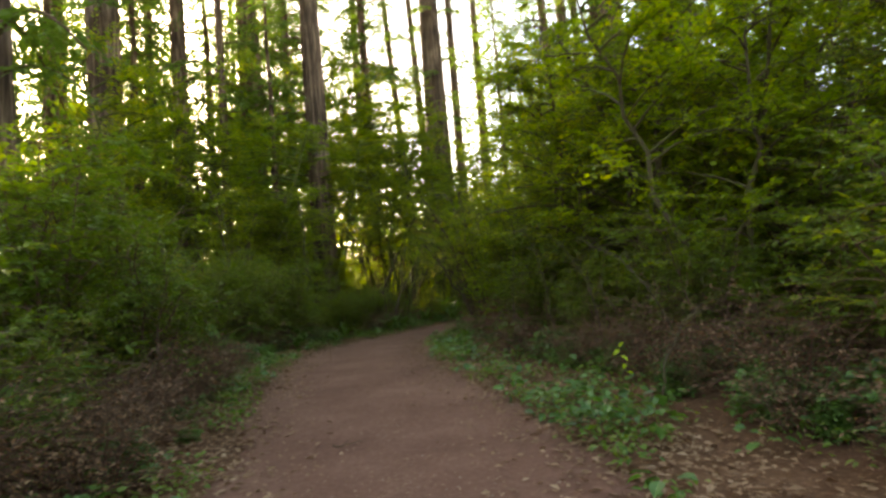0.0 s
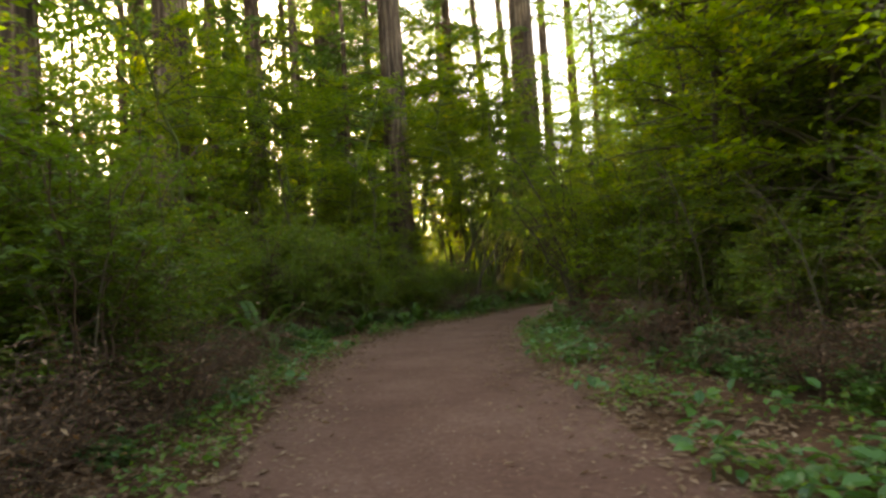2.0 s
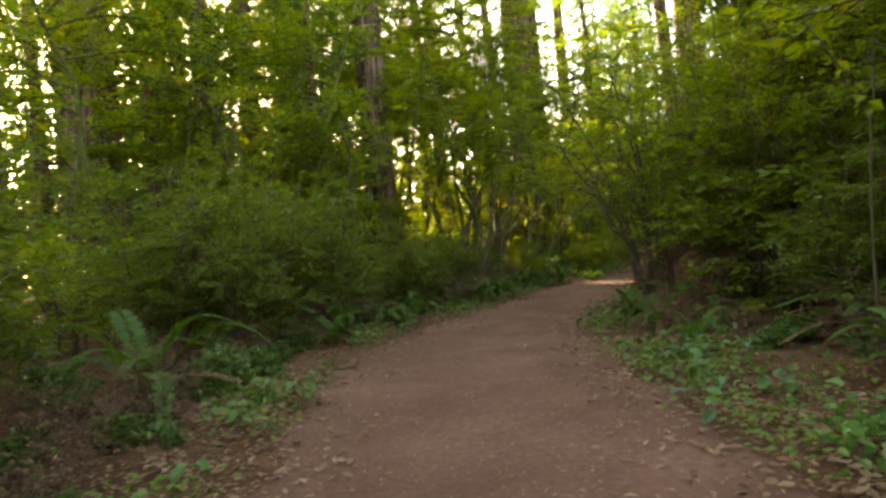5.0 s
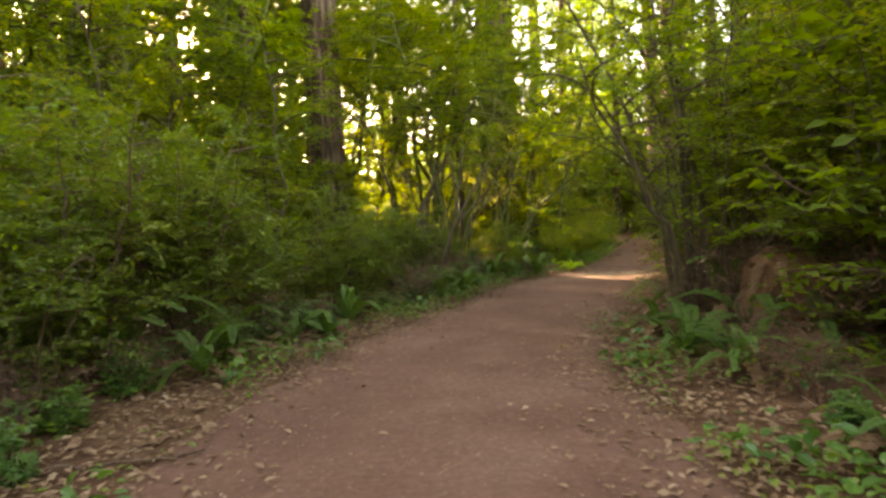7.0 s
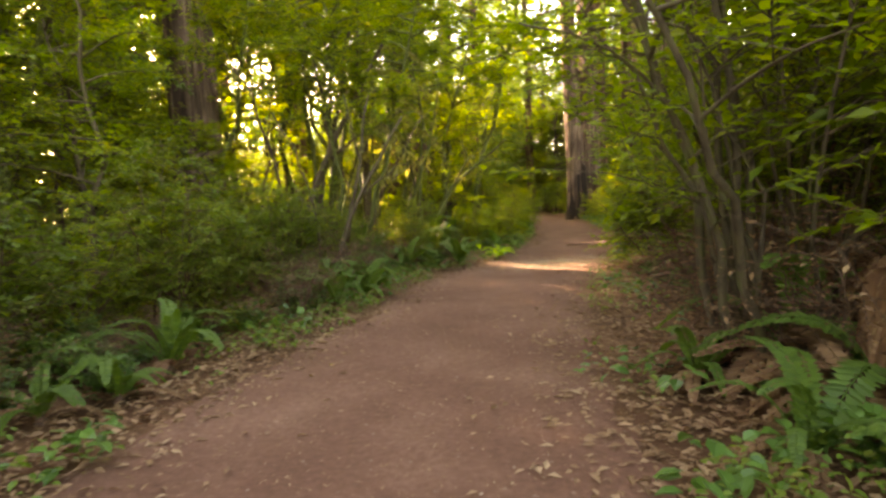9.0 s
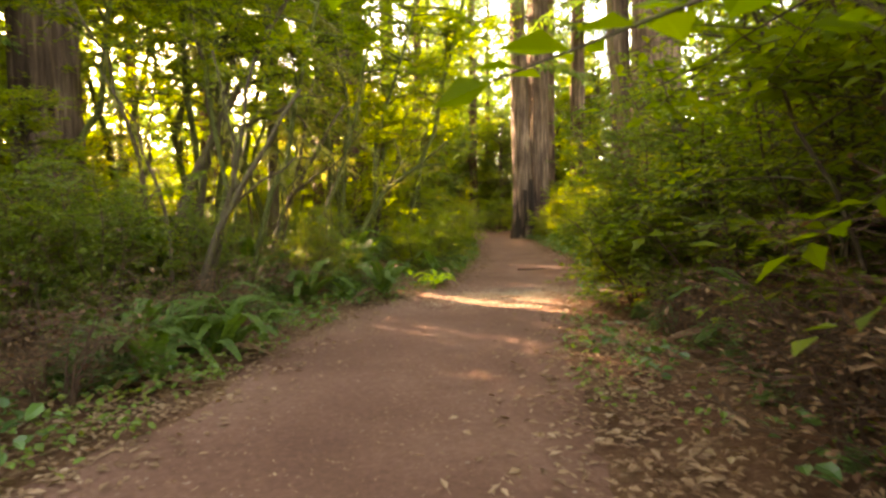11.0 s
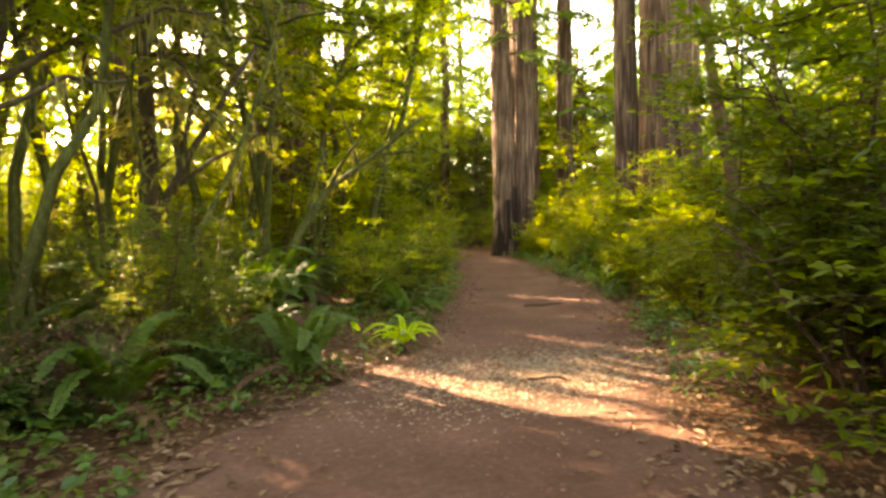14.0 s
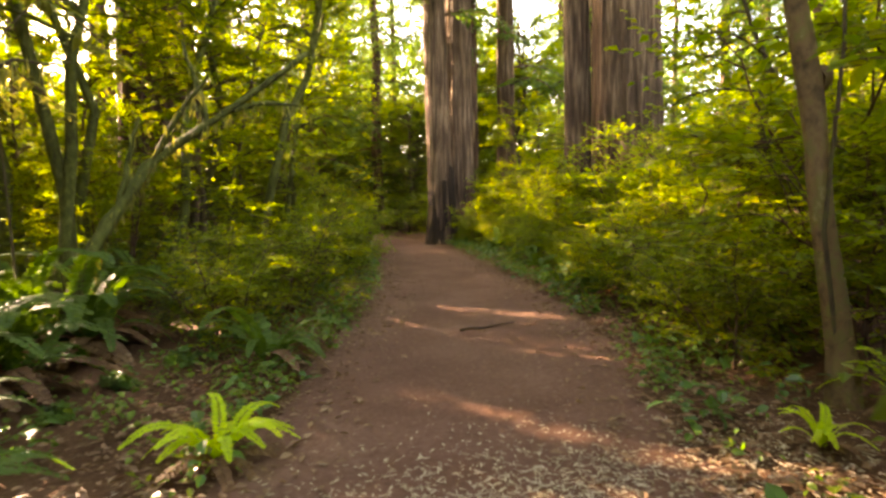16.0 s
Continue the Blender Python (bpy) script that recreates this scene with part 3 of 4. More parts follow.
# gaps in the trees through which the low sun falls: a place that it reaches, and the gap's half width
LIT = [(2.15, 25.2, 0.0, 0.7), (-0.6, 28.6, 3.6, 0.45), (11.0, 35.0, 5.0, 0.2), (3.6, 22.0, 5.0, 0.9), (0.6, 31.5, 5.0, 0.6), (-2.4, 33.0, 5.5, 0.6), (7.0, 27.0, 5.5, 0.6), (4.4, 22.2, 3.0, 0.6), (5.0, 24.4, 0.4, 0.4), (1.4, 26.28, 0.15, 0.2)]


def in_sunbeam(x, y, reach, low, top):
    """Whether a crown here would close one of the gaps through which the sun falls."""
    hx, hy = -math.sin(SUN_AZ), math.cos(SUN_AZ)
    for px, py, pz, wide in LIT:
        dx, dy = x - px, y - py
        s = dx * hx + dy * hy
        h = pz + s * math.tan(SUN_EL)
        if 0.6 < s < 70 and abs(dx * hy - dy * hx) < wide + 0.75 * reach and low - 0.5 < h < top + 0.2:
            return True
    return False


def plant(kind, x, y, scale=1.0, stretch=1.0, label="", sure=False):
    masters, text, cat, group = KINDS[kind]
    if not sure and in_sunbeam(x, y, *(q * scale for q in SIZES[kind])):
        return None
    return set_thing(pick.choice(masters), USED, spot(x, y, scale, pick.uniform(0, 360), -0.03, 0, stretch), label or text, cat, group)


# ---- far and middle forest ----
def free(x, y, gap=0.5):
    return off_trail(x, y) > gap and all((x - r[0]) ** 2 + (y - r[1]) ** 2 > (r[2] + gap) ** 2 for r in REDWOODS)


tries = 0
made = []
while len(made) < 75 and tries < 4000:
    tries += 1
    x, y = pick.uniform(-55, 50), pick.uniform(24, 95)
    if off_trail(x, y) < 7 or any((x - a) ** 2 + (y - b) ** 2 < 12 for a, b in made) or not free(x, y, 2):
        continue
    if plant("tall", x, y, pick.uniform(0.8, 1.25)):
        made.append((x, y))

# leafy trees behind the path, and bushes over the forest floor
for side, y0, y1, lo, hi, count, sc in ((-1, 22, 85, 5, 34, 75, (0.4, 0.72)), (1, 14, 85, 6, 34, 58, (0.6, 1.1)), (-1, 60, 90, -6, 4, 12, (0.6, 1.0)), (-1, 30, 60, 2.5, 6, 14, (0.35, 0.5)), (-1, 40, 75, 2.5, 18, 40, (0.55, 1.05)), (1, 44, 80, 2, 10, 14, (0.6, 1.0)), (1, 54, 90, 0.5, 16, 60, (1.3, 2.1)), (-1, 38, 62, 2, 9, 22, (0.9, 1.45))):
    k = tries = 0
    while k < count and tries < 1500:
        tries += 1
        y, d = pick.uniform(y0, y1), pick.uniform(lo, hi)
        x = left_edge(y) - d if side < 0 else right_edge(y) + d
        if (not free(x, y, 1.2) and y < 65):
            continue
        plant("forest", x, y, pick.uniform(*sc))
        k += 1
for side, y0, y1, lo, hi, count in ((-1, -3, 62, 3.5, 15, 120), (1, -3, 62, 4, 15, 110)):
    k = 0
    while k < count:
        y, d = pick.uniform(y0, y1), pick.uniform(lo, hi)
        x = left_edge(y) - d if side < 0 else right_edge(y) + d
        s = pick.uniform(0.6, 1.15)
        if free(x, y, 0.6):
            plant("thick", x, y, s)
        k += 1

# crowns added just below the gap to shade the path before the sunny patch
def along_gap(s, p):
    return LIT[0][0] - s * math.sin(SUN_AZ) + p * math.cos(SUN_AZ), LIT[0][1] + s * math.cos(SUN_AZ) + p * math.sin(SUN_AZ), s * math.tan(SUN_EL)


for s in (4.5, 5.8, 7.2, 8.6, 10, 11.5):
    for p in (-3.2, -2.2, -1.1, 0.0, 1.1, 2.2, 3.2, 4.4):
        x, y, h = along_gap(s + pick.uniform(-0.4, 0.4), p + pick.uniform(-0.2, 0.2))
        if free(x, y, 0.35):
            set_thing(pick.choice(DENSE), USED, spot(x, y, (h - 0.3) / 3.7, pick.uniform(0, 360)), *KINDS["dense"][1:])
for s in (5.2, 6.6, 8.0, 9.4, 11.0, 12.6):
    for p in (-2.6, -1.7, -0.8, 0.1, 1.0, 1.9, 2.8, 3.8):
        x, y, h = along_gap(s + pick.uniform(-0.3, 0.3), p + pick.uniform(-0.2, 0.2))
        if free(x, y, 0.35):
            set_thing(pick.choice(YOUNG), USED, spot(x, y, (h - 0.35) / 5.5, pick.uniform(0, 360)), *KINDS["young"][1:])
for s in (15, 19, 24, 30):
    for p in (-3.0, -1.2, 0.6, 2.4, 4.2):
        x, y, h = along_gap(s, p)
        if free(x, y, 0.4):
            set_thing(pick.choice(OAKS if s < 20 else FORESTS), USED, spot(x, y, (h - 0.2) / (9.4 if s < 20 else 13.0), pick.uniform(0, 360)), *KINDS["oak" if s < 20 else "forest"][1:])
# redwoods added to shade the path, their boughs hanging just above the gap
for i, (s, p) in enumerate(((17, 2.3), (21, -2.2), (26, 2.0), (31, -2.0), (36, 1.9), (41, -2.0))):
    x, y, h = along_gap(s, p)
    shade = redwood(150 + i, 0.32, 26 + 0.5 * s, 0, 0, h + 2.3, 64, 4.6)
    shade.matrix_basis = pose(x, y, hz(x, y))
    tagged(shade, "tall slender redwood with dense drooping boughs, added to shade the path", "tree", "redwoods of the grove")

# understory crowns
for side, spread_y, count, kind, lo, hi, sc in (
    (1, (4, 20), 17, "oak", 3.5, 11, (0.65, 1.0)), (1, (6, 19), 14, "oak", 3.2, 9, (1.0, 1.35)), (1, (5, 30), 15, "maple", 3.0, 11, (0.6, 1.0)), (1, (26, 60), 9, "maple", 4.0, 16, (0.6, 1.1)),
    (-1, (6, 30), 9, "oak", 5.0, 14, (0.5, 0.8)), (-1, (16, 45), 22, "maple", 4.0, 14, (0.5, 0.95)), (-1, (40, 75), 14, "oak", 2.0, 14, (0.7, 1.1)), (1, (50, 80), 10, "oak", 2.0, 16, (0.7, 1.1))):
    k = tries = 0
    while k < count and tries < 500:
        tries += 1
        y = pick.uniform(*spread_y)
        d = pick.uniform(lo, hi)
        x = left_edge(y) - d if side < 0 else right_edge(y) + d
        if not free(x, y, 1.0):
            continue
        plant(kind, x, y, pick.uniform(*sc))
        k += 1

for x, y, s in ((3.6, 17.9, 1.05), (5.2, 16.6, 1.15), (4.1, 15.0, 1.05), (3.4, 13.2, 0.95), (4.2, 10.8, 1.0), (7.2, 20.6, 1.2), (5.9, 24.6, 0.95), (7.8, 24.0, 1.2), (6.8, 18.4, 1.25), (4.0, 8.2, 0.9)):
    plant("maple", x, y, s)
for x, y, s in ((6.2, 12.2, 1.15), (8.2, 13.4, 1.3), (9.6, 16.4, 1.3), (5.4, 9.6, 1.05), (8.0, 19.6, 1.3), (7.4, 8.0, 1.1), (11.0, 19.0, 1.5), (10.6, 12.6, 1.4)):
    plant("maple", x, y, s, sure=True)
# those scaled 1.65 and up are added to shade the path from above the gap
for x, y, s in ((0.5, 30.5, 1.0), (-2.4, 27.8, 0.85), (0.3, 32.6, 1.15), (-2.8, 31.0, 1.1), (-2.0, 25.2, 0.62), (-1.4, 34.6, 1.25), (1.7, 35.6, 1.2), (-7.7, 39.2, 1.7), (-5.0, 40.8, 1.65), (-3.2, 41.9, 1.7), (-9.5, 38.2, 1.75), (-8.6, 24.4, 1.1), (-7.4, 22.0, 0.95), (-10.2, 20.2, 1.0), (-11.4, 23.4, 1.2), (-4.6, 33.8, 1.25), (3.0, 39.5, 1.2), (-6.2, 29.0, 1.0), (6.2, 18.6, 1.1)):
    plant("high", x, y, s, sure=True)
for x, y, s in ((-4.8, 30.6, 0.85), (-6.4, 33.0, 1.0), (0.6, 33.6, 0.75), (1.6, 36.2, 0.9), (-0.4, 37.4, 1.0), (2.8, 40.4, 1.0), (3.9, 44.6, 1.1), (-8.2, 30.0, 1.0), (-5.2, 36.4, 1.15), (-7.6, 38.6, 1.2), (-2.2, 41.0, 1.2), (-9.6, 43.0, 1.1), (-12.0, 47.0, 1.1), (-10.2, 26.2, 0.95), (-7.4, 25.4, 0.85), (-12.4, 40.0, 1.2)):
    plant("maple", x, y, s)
# the tree at (-1.0, 37.6) is added to shade the path farther on
for x, y, s in ((1.5, 34.2, 0.85), (1.2, 37.2, 1.15), (3.0, 45.5, 1.35), (-1.0, 37.6, 0.8), (-8.4, 31.6, 0.95), (-4.2, 38.2, 1.0), (2.6, 42.6, 1.1), (-3.0, 42.0, 1.15), (-8.8, 35.2, 1.05), (-2.4, 46.5, 1.2), (-11.0, 52.0, 1.1), (5.0, 50.0, 1.0), (4.2, 57.0, 1.3)):
    plant("forest", x, y, s, sure=True)
# the dark bush at the redwood's foot, the one where the path bends again, and the thicket at the start
for x, y, s in ((-4.4, 17.7, 1.05), (-5.4, 17.0, 1.1), (-4.9, 16.4, 0.85), (-3.9, 7.4, 0.75), (-4.5, 9.2, 0.9), (-5.6, 8.2, 0.95)):
    plant("dense", x, y, s, sure=True)
for x, y, s in ((3.9, 23.2, 1.0), (4.0, 22.2, 1.1), (4.1, 21.2, 1.0), (4.3, 24.0, 0.6)):
    plant("huck", x, y, s, sure=True)
for x, y, s in ((4.9, 21.4, 1.5), (5.2, 22.9, 1.6), (3.5, 22.8, 0.8), (3.6, 21.6, 0.8)):
    plant("green", x, y, s, sure=True)


def row(kind, side, y0, y1, step, lo, hi, smin, smax, stretch=1.0):
    y = y0
    while y < y1:
        d = pick.uniform(lo, hi)
        x = left_edge(y) - d if side < 0 else right_edge(y) + d
        s = pick.uniform(smin, smax)
        if free(x, y, 0.25):
            chance = pick.random() if kind == "huck" and y > 9 else 1.0
            mixed, factor = ("young", 0.5) if chance < 0.16 else ("green", 1.25) if chance < 0.28 else ("thick", 1.0) if chance < 0.36 else (kind, 1.0)
            plant(mixed, x, y, s * factor, stretch * pick.uniform(0.9, 1.1))
        y += step * pick.uniform(0.75, 1.25)


# near thickets, row by row outwards
row("salal", -1, -2, 14, 1.0, 0.45, 0.9, 0.35, 0.55)
row("huck", -1, -1, 8.5, 1.15, 1.3, 1.8, 0.7, 0.95)
row("huck", -1, 8.5, 10.6, 1.3, 1.9, 2.6, 0.6, 0.85)
row("salal", -1, 10.6, 15.5, 0.7, 1.6, 3.4, 0.7, 1.1)
row("huck", -1, 0, 10.5, 1.7, 3.2, 4.2, 0.95, 1.2)
row("huck", -1, 2, 11, 1.8, 5.0, 8.0, 0.9, 1.3)
row("huck", -1, 11, 22, 1.8, 5.5, 8.0, 0.6, 0.9)
row("salal", 1, 1.5, 14, 0.8, 1.35, 1.9, 0.6, 0.95)
row("huck", 1, 2, 14, 1.1, 2.3, 3.0, 0.75, 1.05)
row("huck", 1, 3, 20, 1.5, 4.0, 6.0, 1.1, 1.5)
row("huck", 1, 14, 21, 1.3, 2.6, 3.6, 0.8, 1.1)
row("huck", -1, 13.5, 20, 1.2, 1.4, 2.2, 0.7, 1.05)
row("huck", -1, 20, 28, 1.2, 1.4, 2.0, 0.55, 0.8)
row("huck", -1, 15, 18.6, 1.3, 2.6, 3.8, 1.0, 1.3)
row("huck", -1, 19, 28, 1.3, 2.6, 3.8, 0.5, 0.75)
row("salal", -1, 17, 27, 0.8, 0.7, 1.3, 0.45, 0.8)
row("huck", -1, 19, 27, 1.4, 1.8, 3.0, 0.45, 0.7)
row("huck", -1, 20, 34, 1.7, 3.5, 7.0, 0.5, 0.8)
row("green", -1, 27, 46, 1.1, 0.7, 1.3, 0.4, 0.7)
row("young", -1, 29, 50, 2.0, 1.8, 3.4, 0.6, 0.95)
row("huck", -1, 36, 60, 2.2, 0.8, 2.0, 0.5, 0.9)
row("green", 1, 26.5, 46, 0.9, 0.8, 1.4, 0.4, 0.65)
row("green", 1, 26, 46, 1.2, 1.8, 3.2, 0.8, 1.3)
row("green", 1, 27, 50, 1.9, 3.6, 6.5, 0.9, 1.3)
row("maple", 1, 27, 50, 1.8, 4.0, 8.0, 0.4, 0.6)
row("huck", 1, 44, 64, 2.2, 0.8, 2.5, 0.5, 0.9)
row("maple", -1, 40, 72, 1.6, 1.4, 8.0, 0.5, 0.9)
row("young", -1, 42, 70, 3.0, 1.6, 8.0, 1.0, 1.6)
row("salal", 1, 13, 24, 0.8, 0.9, 1.5, 0.4, 0.75)
row("huck", 1, 12.5, 20, 1.2, 2.8, 3.6, 0.8, 1.1)
row("thick", -1, 24, 36, 0.9, 1.6, 4.5, 0.3, 0.5)
row("young", -1, 27.5, 36, 1.3, 2.2, 4.5, 0.5, 0.8)
row("brush", -1, -1, 26, 0.9, 0.7, 1.5, 0.5, 0.9)
row("brush", -1, 1, 9, 0.5, 0.7, 1.3, 0.8, 1.05)
row("brush", 1, 8, 25, 0.8, 1.0, 2.2, 0.6, 1.05)
row("brush", 1, 1.5, 8, 0.9, 1.3, 2.0, 0.5, 0.7)
row("salal", 1, 2.0, 9, 0.6, 1.5, 2.1, 1.0, 1.35)
row("salal", 1, 2.0, 8, 0.8, 2.3, 3.0, 0.9, 1.3)
row("brush", 1, 2.0, 9, 0.7, 1.3, 2.0, 0.8, 1.1)
row("salal", -1, 24.5, 30, 0.6, 0.6, 1.6, 0.35, 0.5)
for x, y, s in ((-5.4, 9.4, 1.4), (-4.9, 8.0, 1.2), (-6.2, 10.6, 1.5), (-4.5, 6.4, 1.15), (-5.8, 7.0, 1.4), (-7.0, 12.0, 1.5), (-3.9, 4.6, 1.0)):
    plant("huck", x, y, s)
for x, y, s in ((-12.5, 28.5, 0.85), (-16.5, 32.0, 0.9), (-15.0, 36.0, 1.0), (-10.4, 23.6, 0.95), (-11.8, 22.4, 0.9)):
    plant("forest", x, y, s)
for x, y, s in ((-17.5, 36.5, 1.0), (-15.6, 30.5, 0.95), (-13.0, 34.0, 1.0)):
    plant("tall", x, y, s)
for x, y, s in ((4.2, 42.0, 0.9), (2.6, 38.8, 0.75), (5.4, 48.5, 1.0), (7.0, 56.0, 1.1), (11.5, 58.0, 1.1), (9.0, 62.0, 1.2), (14.0, 62.0, 1.1)):
    plant("tall", x, y, s)
for x, y, s in ((3.2, 44.5, 1.0), (4.6, 52.0, 1.3), (8.2, 58.5, 1.6), (12.5, 55.0, 1.3), (1.2, 41.0, 0.9), (0.0, 46.0, 1.1)):
    plant("forest", x, y, s)
row("salal", -1, 2, 9, 1.3, 1.0, 1.8, 0.7, 1.0)
row("salal", -1, 9, 14, 0.8, 0.9, 1.7, 0.7, 1.1)
row("maple", 1, 28, 46, 1.3, 2.2, 5.0, 0.33, 0.55)
row("thick", 1, 27, 46, 1.1, 1.6, 4.5, 0.6, 1.0)
row("salal", -1, 12, 28, 0.7, 0.9, 1.6, 0.7, 1.15)
for x, y, s in ((-7.2, 20.6, 0.8), (-6.6, 24.2, 0.9), (-7.0, 27.0, 0.9), (-8.5, 22.0, 0.8)):
    plant("maple", x, y, s)
for x, y, s in ((-4.5, 16.6, 1.05), (-5.3, 17.5, 1.2), (-4.9, 15.5, 1.0), (-6.2, 16.4, 1.15), (-4.4, 18.0, 0.8)):
    plant("huck", x, y, s, 1.05)
for x, y, s in ((-4.4, 17.2, 0.55), (-5.6, 16.0, 0.6), (-3.9, 16.2, 0.4)):
    plant("young", x, y, s)


# ---- ferns ----
def frond_build(seed, length, rise, fall, pinnae=26, wide=0.25):
    rng = np.random.default_rng(seed)
    b = Build()
    n = pinnae
    end = np.array([length * 0.85, 0, rise - fall])
    path = bend((0, 0, 0), end, (length * 0.3, 0, rise * 1.25), 9)
    tube(b, path, np.linspace(0.006, 0.002, 9), 4)
    t = np.linspace(0.1, 0.99, n)
    k = np.clip((t * 8).astype(int), 0, 7)
    p = path[k] + (path[k + 1] - path[k]) * (t * 8 - k)[:, None]
    d = unit(path[k + 1] - path[k])
    sd = np.array([0, 1.0, 0])
    w = wide * length * np.minimum(1, 0.45 + 1.6 * t) * np.clip(1.02 - t, 0, 1) ** 0.45
    for sign in (1, -1):
        leaves(b, p, d * 0.35 + sd * sign + rng.normal(0, 0.05, (n, 3)) + np.array([0, 0, -0.12]), unit(np.cross(d, sd)) * -1 + rng.normal(0, 0.12, (n, 3)), w * 0.55 * rng.uniform(0.9, 1.1, n) + 0.01, np.full(n, length * 0.07), 0.15)
    return b


FRONDS = [frond_build(300 + i, 1.0, r, f).mesh("frond", FERN) for i, (r, f) in enumerate(((0.65, 0.2), (0.55, 0.4), (0.8, 0.25)))]
# fronds in the sunlit colour
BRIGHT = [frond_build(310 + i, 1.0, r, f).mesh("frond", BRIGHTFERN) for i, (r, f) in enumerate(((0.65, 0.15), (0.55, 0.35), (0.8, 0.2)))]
BROWN = [frond_build(320 + i, 1.0, r, f).mesh("frond", DEAD) for i, (r, f) in enumerate(((0.35, 0.45), (0.25, 0.35), (0.3, 0.75)))]
CROWN = Build()
tube(CROWN, [(0, 0, -0.06), (0, 0, 0.05), (0, 0, 0.1)], [0.08, 0.07, 0.03], 8)
CROWN = CROWN.mesh("fern_crown", TWIG, True)


def fern(x, y, size, fronds=13, dead=5, bright=False, seed=0):
    rng = random.Random(seed)
    e = new("sword_fern")
    c = new("fern_crown", CROWN)
    c.parent = e
    for k in range(fronds + dead):
        brown = k >= fronds
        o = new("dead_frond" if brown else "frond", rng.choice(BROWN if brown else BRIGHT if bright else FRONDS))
        o.parent = e
        s = rng.uniform(0.75, 1.1)
        o.matrix_basis = pose(0, 0, 0.04, rng.uniform(-12, 12), rng.uniform(-22, 14), k * 137.5 + rng.uniform(-20, 20)) @ Matrix.Diagonal((s, s, s, 1))
    e.matrix_basis = spot(x, y, size, rng.uniform(0, 360))
    return tagged(e, "sword fern coloured a sunlit bright yellow-green at the path's edge" if bright else "arching green sword fern with brown dead fronds at its base", "fern", "ferns along the path")


# x, y, size, 1 where the fronds take the painted sunlit colour
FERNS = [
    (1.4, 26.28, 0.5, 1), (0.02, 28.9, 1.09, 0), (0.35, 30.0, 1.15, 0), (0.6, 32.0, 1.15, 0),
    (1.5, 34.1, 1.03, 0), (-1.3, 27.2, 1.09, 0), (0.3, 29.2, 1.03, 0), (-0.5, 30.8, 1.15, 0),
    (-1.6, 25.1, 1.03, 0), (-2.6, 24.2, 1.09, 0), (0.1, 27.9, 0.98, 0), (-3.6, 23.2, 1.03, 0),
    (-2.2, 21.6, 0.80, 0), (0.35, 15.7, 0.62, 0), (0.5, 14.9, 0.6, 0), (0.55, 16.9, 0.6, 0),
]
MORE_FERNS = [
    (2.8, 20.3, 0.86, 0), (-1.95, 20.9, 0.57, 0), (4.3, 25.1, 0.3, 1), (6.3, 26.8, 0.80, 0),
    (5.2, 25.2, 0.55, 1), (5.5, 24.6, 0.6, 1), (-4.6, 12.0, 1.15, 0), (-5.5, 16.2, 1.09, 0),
    (-4.0, 16.1, 0.69, 0), (-4.75, 15.6, 0.98, 0), (0.4, 13.2, 0.52, 0),
    (-3.6, 5.2, 1.03, 0), (-3.3, 4.3, 0.92, 0), (1.7, 12.6, 0.86, 0), (1.2, 11.2, 0.69, 0),
    (2.2, 13.8, 0.92, 0),
]
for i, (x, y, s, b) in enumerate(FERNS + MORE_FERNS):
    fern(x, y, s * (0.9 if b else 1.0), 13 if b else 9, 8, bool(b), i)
# ferns with thick skirts of dead fronds
for i, (x, y, s, green, dead) in enumerate(((1.15, 16.1, 1.0, 5, 30), (1.5, 15.6, 0.9, 6, 26), (1.2, 16.8, 1.1, 4, 30), (1.8, 16.4, 1.2, 4, 30), (-0.1, 27.8, 0.95, 10, 24), (0.45, 29.0, 0.9, 11, 18), (-0.7, 27.2, 0.9, 7, 24), (-1.3, 26.4, 0.9, 8, 20), (4.9, 24.5, 0.7, 5, 24), (5.4, 24.0, 0.8, 4, 24), (5.0, 23.8, 0.6, 3, 22))):
    fern(x, y, s, green, dead, False, 60 + i)
k = 0
while k < 46:
    y = pick.uniform(14, 48)
    side = pick.choice((-1, -1, 1))
    d = abs(pick.gauss(0.5, 0.7)) + 0.35
    x = left_edge(y) - d if side < 0 else right_edge(y) + d
    if free(x, y, 0.3) and (side < 0 or y > 25):
        fern(x, y, pick.uniform(0.5, 0.85), pick.randint(8, 12), pick.randint(2, 4), False, 100 + k)
        k += 1



